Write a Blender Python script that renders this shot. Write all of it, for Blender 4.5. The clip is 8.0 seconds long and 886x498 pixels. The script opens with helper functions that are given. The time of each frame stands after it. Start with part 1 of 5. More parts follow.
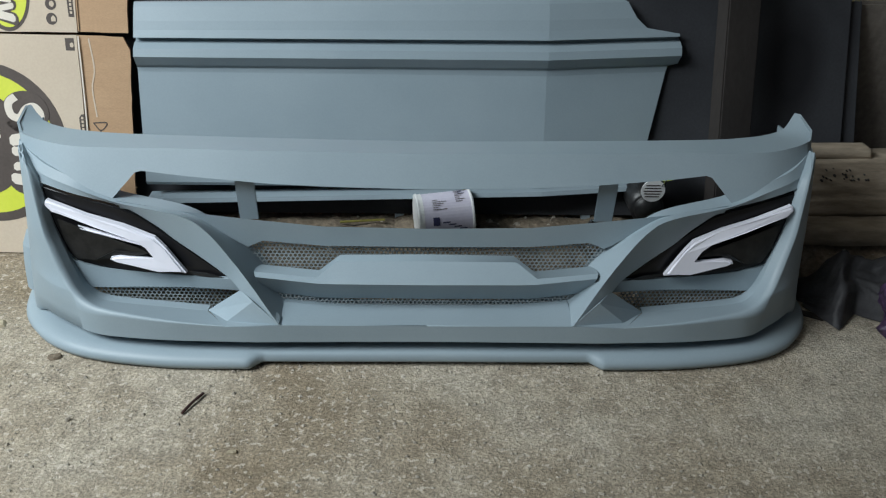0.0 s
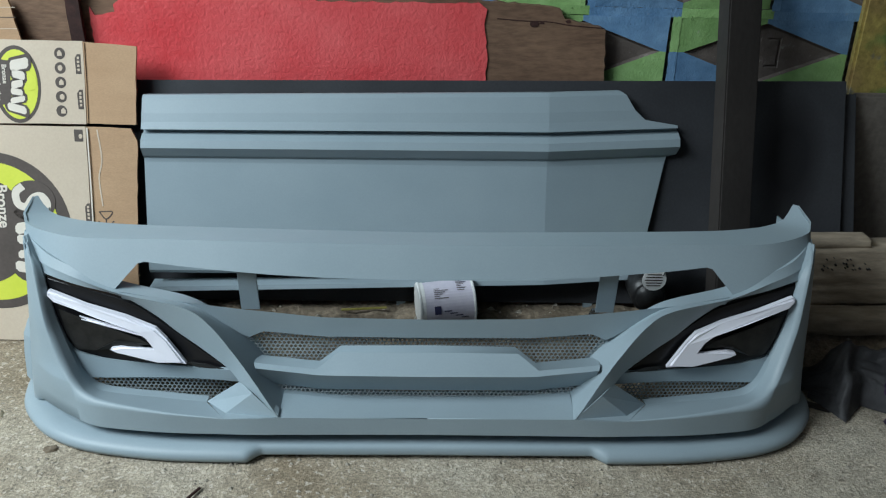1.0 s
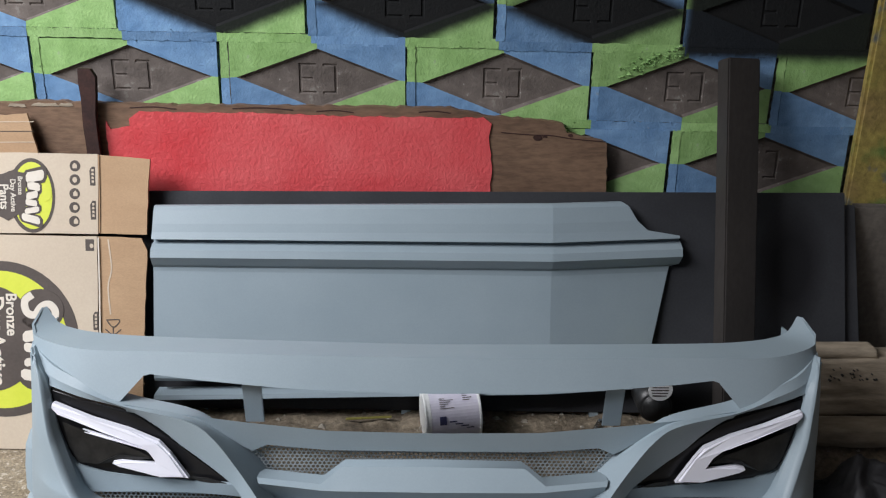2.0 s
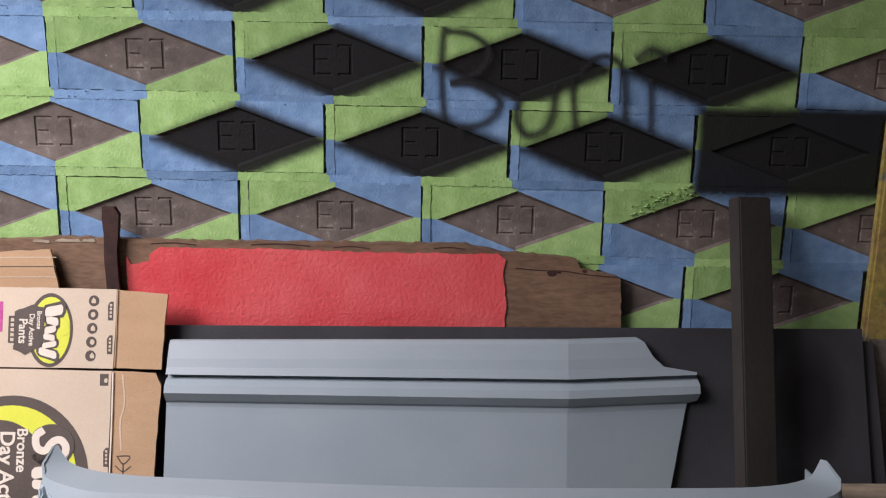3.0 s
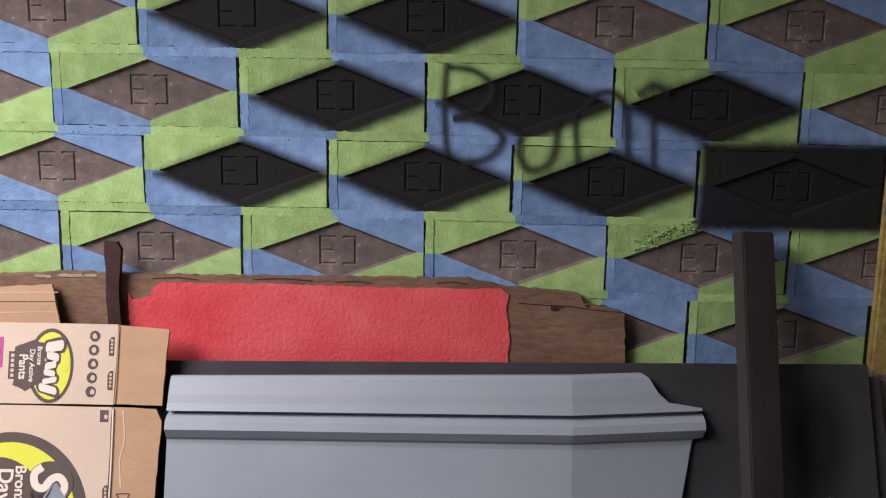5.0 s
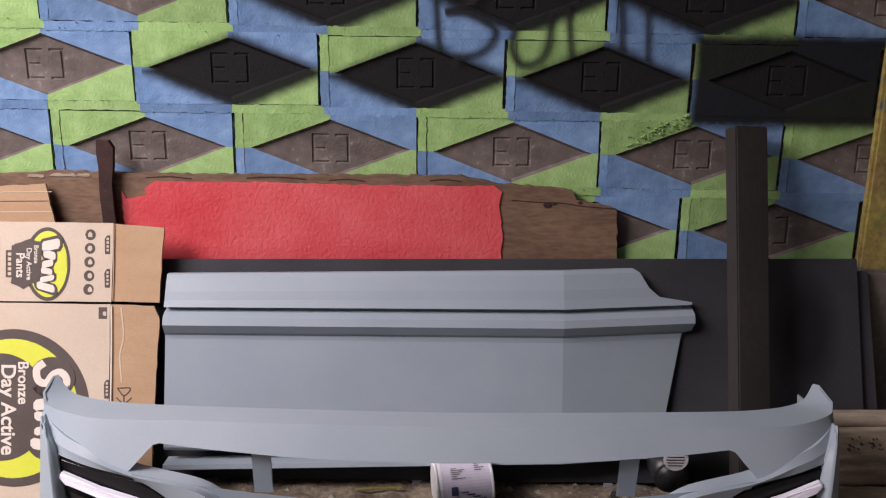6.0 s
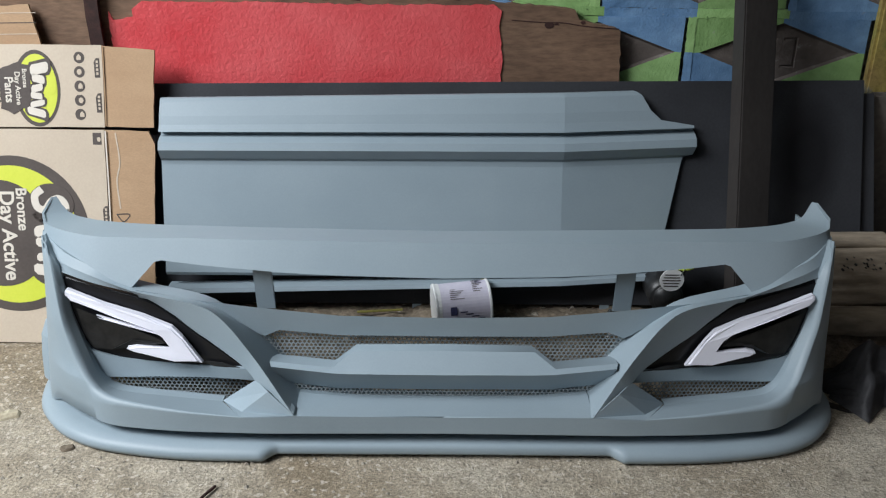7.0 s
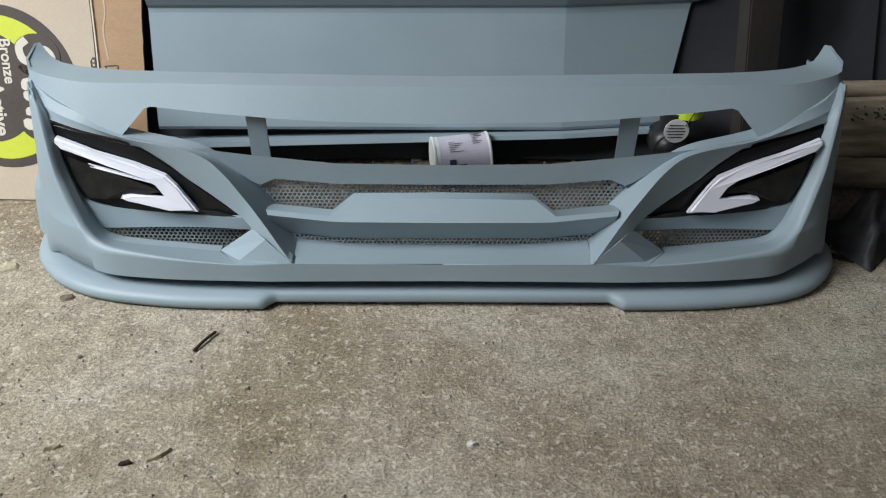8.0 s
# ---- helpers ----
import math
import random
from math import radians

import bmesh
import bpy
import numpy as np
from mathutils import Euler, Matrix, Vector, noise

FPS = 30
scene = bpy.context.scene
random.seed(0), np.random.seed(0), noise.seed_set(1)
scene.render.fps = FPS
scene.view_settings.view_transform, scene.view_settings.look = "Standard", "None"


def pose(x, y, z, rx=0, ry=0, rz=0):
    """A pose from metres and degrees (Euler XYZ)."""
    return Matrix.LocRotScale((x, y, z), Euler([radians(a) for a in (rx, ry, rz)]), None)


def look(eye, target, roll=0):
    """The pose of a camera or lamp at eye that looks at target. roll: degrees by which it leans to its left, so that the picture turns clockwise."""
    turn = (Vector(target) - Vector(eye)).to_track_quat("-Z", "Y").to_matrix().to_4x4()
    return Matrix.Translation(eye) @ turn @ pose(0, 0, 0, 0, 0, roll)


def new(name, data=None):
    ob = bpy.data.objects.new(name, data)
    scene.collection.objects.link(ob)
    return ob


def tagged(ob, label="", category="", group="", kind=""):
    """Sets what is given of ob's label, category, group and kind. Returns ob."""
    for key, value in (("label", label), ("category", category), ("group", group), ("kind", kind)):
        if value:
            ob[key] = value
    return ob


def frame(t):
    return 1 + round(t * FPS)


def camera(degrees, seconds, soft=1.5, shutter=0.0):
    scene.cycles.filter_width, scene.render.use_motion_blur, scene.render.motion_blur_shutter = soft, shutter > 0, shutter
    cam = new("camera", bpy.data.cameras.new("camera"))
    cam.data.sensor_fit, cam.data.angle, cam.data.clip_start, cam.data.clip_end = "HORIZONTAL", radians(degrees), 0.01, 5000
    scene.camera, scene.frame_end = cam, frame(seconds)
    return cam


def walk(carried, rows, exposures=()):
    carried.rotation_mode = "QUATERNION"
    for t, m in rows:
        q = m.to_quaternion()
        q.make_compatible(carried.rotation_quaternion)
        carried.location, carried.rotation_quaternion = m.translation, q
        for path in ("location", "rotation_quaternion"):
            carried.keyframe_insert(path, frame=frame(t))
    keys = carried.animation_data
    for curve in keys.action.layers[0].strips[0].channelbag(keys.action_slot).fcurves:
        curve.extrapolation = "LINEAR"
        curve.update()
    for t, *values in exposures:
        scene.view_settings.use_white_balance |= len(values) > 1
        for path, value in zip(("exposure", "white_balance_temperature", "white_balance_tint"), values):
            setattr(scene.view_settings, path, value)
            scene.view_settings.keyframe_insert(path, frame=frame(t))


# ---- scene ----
cam = camera(55.1, 8.0, soft=1.2)
PATH = [
    (0, (0.047, -1.87, 0.976), (0.101, -0.147, -0.039), 1.3),
    (0.5, (0.051, -1.865, 0.988), (0.098, -0.105, 0.041), 1.2),
    (1, (0.052, -1.857, 1.004), (0.095, -0.053, 0.143), 1.2),
    (1.2, (0.054, -1.853, 1.013), (0.094, -0.033, 0.184), 1.2),
    (2.5, (0.044, -1.851, 1.071), (0.062, 0.074, 0.527), 1.1),
    (3, (0.046, -1.844, 1.097), (0.04, 0.112, 0.683), 1.0),
    (3.5, (0.033, -1.833, 1.13), (0.024, 0.139, 0.798), 1.0),
    (4, (0.03, -1.822, 1.172), (0.02, 0.151, 0.843), 1.0),
    (5.5, (0.047, -1.849, 1.067), (0.043, 0.116, 0.693), 0.9),
    (6, (0.051, -1.856, 1.05), (0.051, 0.075, 0.532), 0.7),
    (6.5, (0.049, -1.863, 1.009), (0.056, 0.021, 0.337), 0.6),
    (7, (0.053, -1.87, 0.967), (0.058, -0.046, 0.147), 0.5),
    (7.5, (0.062, -1.885, 0.908), (0.058, -0.12, -0.033), 0.2),
    (8, (0.06, -1.878, 0.889), (0.061, -0.177, -0.163), 0.2),
]
walk(cam, [(t, look(eye, target, roll)) for t, eye, target, roll in PATH],
     exposures=[(0.0, -0.29, 5850, 3), (1.2, -0.27, 5600, -1), (2.5, -0.06, 6450, 20), (4.2, -0.1, 6600, 25), (5.5, -0.06, 6700, 29), (6.5, -0.06, 6400, 20), (7.0, -0.12, 5950, 8), (8.0, -0.14, 6050, 6)])

# ---- light: daylight of an overcast yard, with an added area lamp on the left ----
world = bpy.data.worlds.new("sky")
scene.world = world
world.use_nodes = True
wn = world.node_tree
sky = wn.nodes.new("ShaderNodeTexSky")
sky.sky_type, sky.sun_disc = "NISHITA", False
sky.sun_elevation, sky.sun_rotation = radians(46), radians(231)
sky.air_density, sky.dust_density = 1.0, 3.0
wn.links.new(sky.outputs[0], wn.nodes["Background"].inputs[0])
wn.nodes["Background"].inputs[1].default_value = 0.026
sun = new("sun", bpy.data.lights.new("sun", "SUN"))
sun.data.energy, sun.data.angle, sun.data.color = 0.14, radians(25), (1.0, 0.96, 0.9)
sun.matrix_world = look((-4.4, -3.6, 6.0), (0, 0, 0))

# added area lamp standing in for the sky's light from the left
left_light = new("added_left_daylight", bpy.data.lights.new("added_left_daylight", "AREA"))
left_light.data.shape, left_light.data.size, left_light.data.size_y = "RECTANGLE", 1.6, 1.1
left_light.data.energy, left_light.data.color = 38.0, (1.0, 0.985, 0.96)
left_light.data.spread = radians(92)
left_light.matrix_world = look((-2.05, -1.45, 2.15), (-0.5, -0.45, 0.05))

# ---- materials ----


def nodes_of(name):
    m = bpy.data.materials.new(name)
    m.use_nodes = True
    return m, m.node_tree, m.node_tree.nodes["Principled BSDF"]


def noise_at(nt, scale, detail=4.0, rough=0.55, coords="Object", stretch=(1, 1, 1)):
    tc = nt.nodes.new("ShaderNodeTexCoord")
    mp = nt.nodes.new("ShaderNodeMapping")
    mp.inputs["Scale"].default_value = stretch
    no = nt.nodes.new("ShaderNodeTexNoise")
    no.inputs["Scale"].default_value, no.inputs["Detail"].default_value, no.inputs["Roughness"].default_value = scale, detail, rough
    nt.links.new(tc.outputs[coords], mp.inputs[0])
    nt.links.new(mp.outputs[0], no.inputs["Vector"])
    return no.outputs[0]


def ramp(nt, fac, stops):
    r = nt.nodes.new("ShaderNodeValToRGB")
    els = r.color_ramp.elements
    while len(els) < len(stops):
        els.new(0.5)
    for e, (p, c) in zip(els, stops):
        e.position, e.color = p, (*c, 1) if len(c) == 3 else c
    nt.links.new(fac, r.inputs[0])
    return r.outputs[0]


def mixed(nt, fac, a, b, mode="MIX"):
    n = nt.nodes.new("ShaderNodeMix")
    n.data_type, n.blend_type = "RGBA", mode
    for sock, v in ((n.inputs[0], fac), (n.inputs[6], a), (n.inputs[7], b)):
        if isinstance(v, bpy.types.NodeSocket):
            nt.links.new(v, sock)
        elif isinstance(v, (int, float)):
            sock.default_value = v
        else:
            sock.default_value = (*v, 1)
    return n.outputs[2]


def bumped(nt, bsdf, height, strength=0.3, distance=0.002):
    b = nt.nodes.new("ShaderNodeBump")
    b.inputs["Strength"].default_value, b.inputs["Distance"].default_value = strength, distance
    nt.links.new(height, b.inputs["Height"])
    nt.links.new(b.outputs[0], bsdf.inputs["Normal"])


def grey(v):
    return (v, v, v)


def surface(name, dark, light, scale=8.0, rough=0.6, metal=0.0, fine=120.0, relief=0.2, distance=0.0015, speck=0.15, coat=0.0, coords="Object", stretch=(1, 1, 1)):
    """A surface of two tones in soft patches, with fine grain over it."""
    m, nt, bs = nodes_of(name)
    big = noise_at(nt, scale, 5, 0.6, coords, stretch)
    small = noise_at(nt, fine, 3, 0.6, coords, stretch)
    col = ramp(nt, big, [(0.3, dark), (0.7, light)])
    col = mixed(nt, speck, col, ramp(nt, small, [(0.35, grey(0.05)), (0.65, grey(0.95))]), "OVERLAY")
    nt.links.new(col, bs.inputs["Base Color"])
    bs.inputs["Roughness"].default_value, bs.inputs["Metallic"].default_value = rough, metal
    bs.inputs["Coat Weight"].default_value = coat
    bumped(nt, bs, small, relief, distance)
    return m


primer = surface("grey_primer", (0.258, 0.32, 0.362), (0.298, 0.36, 0.402), scale=3.5, rough=0.5, fine=300, relief=0.04, distance=0.0004, speck=0.02)
primer_dark = surface("grey_primer_mesh", (0.22, 0.25, 0.26), (0.31, 0.34, 0.35), scale=14, rough=0.6, fine=300, relief=0.05, speck=0.1)
lamp_black = surface("gloss_black_plastic", (0.008, 0.008, 0.009), (0.012, 0.012, 0.014), rough=0.3, fine=60, relief=0.02, speck=0.05)
lamp_inner = surface("smoked_reflector", (0.014, 0.014, 0.014), (0.03, 0.029, 0.028), scale=30, rough=0.35, metal=0.2, fine=80, relief=0.1)
lamp_white = surface("white_light_guide", (0.72, 0.72, 0.80), (0.80, 0.80, 0.88), rough=0.3, fine=100, relief=0.03, speck=0.03)
chrome = surface("dull_chrome", (0.4, 0.4, 0.4), (0.6, 0.6, 0.6), scale=40, rough=0.25, metal=0.9, relief=0.05)
sheet_grey = surface("charcoal_sheet", (0.024, 0.025, 0.029), (0.054, 0.056, 0.063), scale=2.2, rough=0.62, fine=180, relief=0.05, speck=0.08)
steel_brown = surface("brown_primed_steel", (0.030, 0.027, 0.026), (0.052, 0.046, 0.043), scale=5, rough=0.5, fine=140, relief=0.06, speck=0.1, stretch=(1, 1, 0.3))
rust = surface("rusty_steel", (0.02, 0.008, 0.007), (0.055, 0.02, 0.015), scale=25, rough=0.8, fine=160, relief=0.4, speck=0.2)
kraft = surface("kraft_cardboard", (0.42, 0.27, 0.155), (0.50, 0.335, 0.20), scale=5, rough=0.85, fine=220, relief=0.15, speck=0.08, stretch=(1, 1, 3))
kraft_pale = surface("printed_pale_cardboard", (0.55, 0.455, 0.35), (0.62, 0.525, 0.41), scale=4, rough=0.75, fine=220, relief=0.08, speck=0.04)
ink = surface("dark_brown_ink", (0.07, 0.055, 0.048), (0.10, 0.08, 0.07), rough=0.7, fine=200, relief=0.02, speck=0.08)
lime = surface("lime_yellow_ink", (0.60, 0.66, 0.05), (0.68, 0.72, 0.08), rough=0.6, fine=200, relief=0.02, speck=0.04)
white_ink = surface("off_white_ink", (0.68, 0.62, 0.54), (0.75, 0.69, 0.60), rough=0.7, fine=200, relief=0.02, speck=0.04)
pink_ink = surface("magenta_ink", (0.45, 0.06, 0.25), (0.5, 0.08, 0.3), rough=0.7, relief=0.02)
wood_old = surface("weathered_timber", (0.19, 0.155, 0.11), (0.40, 0.335, 0.255), scale=9, rough=0.9, fine=45, relief=0.6, distance=0.004, speck=0.22, stretch=(0.4, 1, 1.5))
ply = surface("brown_plywood", (0.125, 0.072, 0.045), (0.225, 0.14, 0.088), scale=6, rough=0.75, fine=90, relief=0.5, speck=0.22, stretch=(0.4, 1, 1.6))
mortar = surface("grey_mortar", (0.16, 0.15, 0.14), (0.26, 0.25, 0.22), scale=12, rough=0.95, fine=90, relief=0.7, distance=0.004, speck=0.3)
# plaster kept dark so the unseen walls throw back little light
plaster = surface("dark_grey_plaster", (0.09, 0.085, 0.078), (0.16, 0.15, 0.138), scale=2, rough=0.95, fine=60, relief=0.4, speck=0.2)
bare_render = surface("bare_brown_render", (0.10, 0.088, 0.075), (0.17, 0.15, 0.13), scale=4, rough=0.95, fine=80, relief=0.4, speck=0.15)
roof_sheet = surface("unseen_roof_sheet", (0.12, 0.11, 0.10), (0.20, 0.19, 0.18), scale=2, rough=0.7, fine=50)
black_bag_mat = surface("black_plastic_film", (0.032, 0.032, 0.035), (0.065, 0.065, 0.07), scale=20, rough=0.5, fine=50, relief=0.5, distance=0.004)
purple_bag_mat = surface("purple_black_film", (0.012, 0.01, 0.014), (0.09, 0.05, 0.12), scale=60, rough=0.5, fine=90, relief=0.6, distance=0.003)
stone_mat = surface("loose_stone", (0.24, 0.21, 0.17), (0.48, 0.44, 0.37), scale=40, rough=0.95, fine=150, relief=0.5, speck=0.3)
tin_white = surface("white_tin", (0.74, 0.74, 0.74), (0.82, 0.82, 0.81), rough=0.4, fine=90, relief=0.03, speck=0.03)
tin_label = surface("lilac_white_label", (0.58, 0.55, 0.66), (0.68, 0.65, 0.74), scale=20, rough=0.5, fine=120, relief=0.03, speck=0.06)
navy = surface("navy_print", (0.03, 0.03, 0.09), (0.05, 0.05, 0.12), rough=0.5, relief=0.02)
yellow_plastic = surface("yellow_plastic", (0.20, 0.18, 0.04), (0.32, 0.29, 0.08), rough=0.6, relief=0.03)
lime_plastic = surface("lime_plastic", (0.55, 0.72, 0.03), (0.66, 0.82, 0.05), rough=0.35, relief=0.03)
dark_plastic = surface("black_plastic", (0.012, 0.012, 0.013), (0.03, 0.03, 0.03), scale=30, rough=0.4)
paper = surface("grimy_white_paper", (0.55, 0.52, 0.5), (0.68, 0.65, 0.62), scale=40, rough=0.8, relief=0.05)
dry_leaf = surface("dry_litter", (0.30, 0.25, 0.17), (0.45, 0.40, 0.29), scale=30, rough=0.9)


for dull in (lamp_black, lamp_inner, sheet_grey, steel_brown, black_bag_mat, roof_sheet):
    dull.node_tree.nodes["Principled BSDF"].inputs["Specular IOR Level"].default_value = 0.25


def dark_patch_sheet():
    """Charcoal sheet with one soft round dark patch."""
    m = sheet_grey.copy()
    m.name = "charcoal_sheet_dark_patch"
    nt = m.node_tree
    bs = nt.nodes["Principled BSDF"]
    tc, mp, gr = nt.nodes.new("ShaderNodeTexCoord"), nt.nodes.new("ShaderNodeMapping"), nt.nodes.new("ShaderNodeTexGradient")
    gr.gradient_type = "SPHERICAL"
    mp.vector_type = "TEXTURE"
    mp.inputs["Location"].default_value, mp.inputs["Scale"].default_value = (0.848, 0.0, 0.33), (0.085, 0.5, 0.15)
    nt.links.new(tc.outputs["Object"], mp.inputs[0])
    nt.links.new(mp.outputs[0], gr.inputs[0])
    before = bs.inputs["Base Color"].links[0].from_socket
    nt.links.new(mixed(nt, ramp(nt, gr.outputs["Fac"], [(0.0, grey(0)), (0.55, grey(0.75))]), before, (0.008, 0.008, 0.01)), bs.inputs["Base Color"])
    return m


def floor_material():
    m, nt, bs = nodes_of("worn_dusty_concrete")
    big = noise_at(nt, 1.6, 7, 0.62)
    mid = noise_at(nt, 26, 7, 0.7)
    grit = noise_at(nt, 190, 4, 0.65)
    chips = noise_at(nt, 85, 3, 0.55)
    col = ramp(nt, big, [(0.36, (0.25, 0.20, 0.135)), (0.5, (0.37, 0.32, 0.245)), (0.64, (0.47, 0.425, 0.345))])
    col = mixed(nt, 0.35, col, ramp(nt, mid, [(0.34, grey(0.16)), (0.5, grey(0.5)), (0.66, grey(0.86))]), "OVERLAY")
    col = mixed(nt, 0.5, col, ramp(nt, grit, [(0.32, grey(0.08)), (0.5, grey(0.5)), (0.66, grey(0.95))]), "OVERLAY")
    col = mixed(nt, ramp(nt, chips, [(0.58, grey(0)), (0.635, grey(0.65))]), col, (0.64, 0.57, 0.48))
    col = mixed(nt, ramp(nt, chips, [(0.31, grey(0.6)), (0.37, grey(0))]), col, (0.15, 0.12, 0.085))
    nt.links.new(col, bs.inputs["Base Color"])
    bs.inputs["Roughness"].default_value = 0.93
    h = nt.nodes.new("ShaderNodeMath")
    h.operation = "MULTIPLY_ADD"
    h.inputs[1].default_value = 0.5
    nt.links.new(grit, h.inputs[0])
    nt.links.new(mid, h.inputs[2])
    bumped(nt, bs, h.outputs[0], 0.9, 0.007)
    return m


def soil_material():
    m, nt, bs = nodes_of("brown_soil")
    mid = noise_at(nt, 14, 6, 0.7)
    grit = noise_at(nt, 90, 4, 0.6)
    col = ramp(nt, mid, [(0.3, (0.105, 0.08, 0.055)), (0.7, (0.31, 0.255, 0.185))])
    col = mixed(nt, 0.5, col, ramp(nt, grit, [(0.3, grey(0.1)), (0.7, grey(0.9))]), "OVERLAY")
    nt.links.new(col, bs.inputs["Base Color"])
    bs.inputs["Roughness"].default_value = 0.95
    bumped(nt, bs, grit, 0.8, 0.006)
    return m


def red_board_material():
    m, nt, bs = nodes_of("glossy_red_paint_on_board")
    big, lump = noise_at(nt, 5, 5, 0.6), noise_at(nt, 105, 4, 0.6)
    col = ramp(nt, big, [(0.3, (0.66, 0.06, 0.07)), (0.75, (0.80, 0.16, 0.165))])
    nt.links.new(col, bs.inputs["Base Color"])
    bs.inputs["Roughness"].default_value = 0.26
    bumped(nt, bs, lump, 0.6, 0.0045)
    return m


def block_paint(name, dark, light, sprayed=0):
    """Chalky paint on a concrete block; sprayed: black mist round the diamond."""
    m, nt, bs = nodes_of(name)
    big, mid, fine = noise_at(nt, 9, 6, 0.65), noise_at(nt, 38, 5, 0.65), noise_at(nt, 170, 3, 0.6)
    info = nt.nodes.new("ShaderNodeObjectInfo")
    col = ramp(nt, big, [(0.28, dark), (0.7, light)])
    shade = nt.nodes.new("ShaderNodeMapRange")
    shade.inputs[3].default_value, shade.inputs[4].default_value = 0.82, 1.12
    nt.links.new(info.outputs["Random"], shade.inputs[0])
    hsv = nt.nodes.new("ShaderNodeHueSaturation")
    nt.links.new(shade.outputs[0], hsv.inputs["Value"])
    nt.links.new(col, hsv.inputs["Color"])
    col = mixed(nt, 0.12, hsv.outputs[0], ramp(nt, mid, [(0.35, grey(0.12)), (0.65, grey(0.9))]), "OVERLAY")
    col = mixed(nt, ramp(nt, mid, [(0.64, grey(0)), (0.70, grey(0.35))]), col, (0.36, 0.36, 0.33))
    wear = noise_at(nt, 75, 4, 0.7)
    col = mixed(nt, ramp(nt, wear, [(0.69, grey(0)), (0.72, grey(0.6))]), col, (0.55, 0.55, 0.52))
    col = mixed(nt, ramp(nt, wear, [(0.29, grey(0.6)), (0.34, grey(0))]), col, (0.05, 0.055, 0.05))
    sep_w = nt.nodes.new("ShaderNodeSeparateXYZ")
    nt.links.new(nt.nodes.new("ShaderNodeNewGeometry").outputs["Position"], sep_w.inputs[0])

    def calc(op, a, b=0.0):
        n = nt.nodes.new("ShaderNodeMath")
        n.operation = op
        for sock, v in zip(n.inputs, (a, b)):
            if isinstance(v, bpy.types.NodeSocket):
                nt.links.new(v, sock)
            else:
                sock.default_value = v
        return n.outputs[0]

    def mist(d, full, none, most):
        mask = nt.nodes.new("ShaderNodeMapRange")
        mask.interpolation_type = "SMOOTHSTEP"
        for k, v in enumerate((full, none, most, 0.0)):
            mask.inputs[k + 1].default_value = v
        nt.links.new(d, mask.inputs[0])
        return mask.outputs[0]
    # the block sprayed black all over, the mist drifting past its edges
    bx = calc("SUBTRACT", calc("ABSOLUTE", calc("SUBTRACT", sep_w.outputs[0], 0.808)), 0.216)
    bz = calc("SUBTRACT", calc("ABSOLUTE", calc("SUBTRACT", sep_w.outputs[2], 0.932)), 0.088)
    box = calc("ADD", calc("MAXIMUM", bx, bz), calc("MULTIPLY", calc("SUBTRACT", big, 0.5), 0.018))
    col = mixed(nt, mist(box, -0.006, 0.026, 0.985), col, (0.012, 0.013, 0.014))
    if sprayed:
        tc = nt.nodes.new("ShaderNodeTexCoord")
        sep = nt.nodes.new("ShaderNodeSeparateXYZ")
        nt.links.new(tc.outputs["Object"], sep.inputs[0])

        ax = calc("DIVIDE", calc("ABSOLUTE", calc("SUBTRACT", sep.outputs[0], 0.012)), 0.175)
        az = calc("DIVIDE", calc("ABSOLUTE", calc("ADD", sep.outputs[2], 0.008)), 0.070)
        d = calc("ADD", calc("ADD", ax, az), calc("MULTIPLY", calc("SUBTRACT", mid, 0.5), 0.12))
        col = mixed(nt, mist(d, 0.96, 1.42, 0.985), col, (0.012, 0.013, 0.014))
    nt.links.new(col, bs.inputs["Base Color"])
    bs.inputs["Roughness"].default_value = 0.85
    h = nt.nodes.new("ShaderNodeMath")
    h.operation = "ADD"
    nt.links.new(mid, h.inputs[0])
    nt.links.new(fine, h.inputs[1])
    bumped(nt, bs, h.outputs[0], 0.45, 0.0035)
    bs.inputs["Specular IOR Level"].default_value = 0.2
    return m


def spray_material():
    """Black mist, thick along the middle of a stroke and fading at its edges."""
    m, nt, bs = nodes_of("black_spray_stroke")
    bs.inputs["Base Color"].default_value = (0.014, 0.015, 0.016, 1)
    bs.inputs["Roughness"].default_value = 0.8
    uv = nt.nodes.new("ShaderNodeUVMap")
    sep = nt.nodes.new("ShaderNodeSeparateXYZ")
    nt.links.new(uv.outputs[0], sep.inputs[0])
    a = ramp(nt, sep.outputs[1], [(0.0, grey(0)), (0.22, grey(0.14)), (0.5, grey(0.8)), (0.78, grey(0.14)), (1.0, grey(0))])
    nt.links.new(a, bs.inputs["Alpha"])
    return m


floor_mat, soil_mat, red_mat, spray_mat = floor_material(), soil_material(), red_board_material(), spray_material()
GREEN, BLUE, BROWN = ((0.23, 0.41, 0.13), (0.39, 0.61, 0.25)), ((0.11, 0.225, 0.42), (0.22, 0.37, 0.59)), ((0.095, 0.08, 0.072), (0.19, 0.162, 0.146))
block_mats = [[block_paint(f"{n}_block_paint_{k}", *c, sprayed=k) for n, c in (("green", GREEN), ("blue", BLUE), ("brown", BROWN))] for k in range(2)]


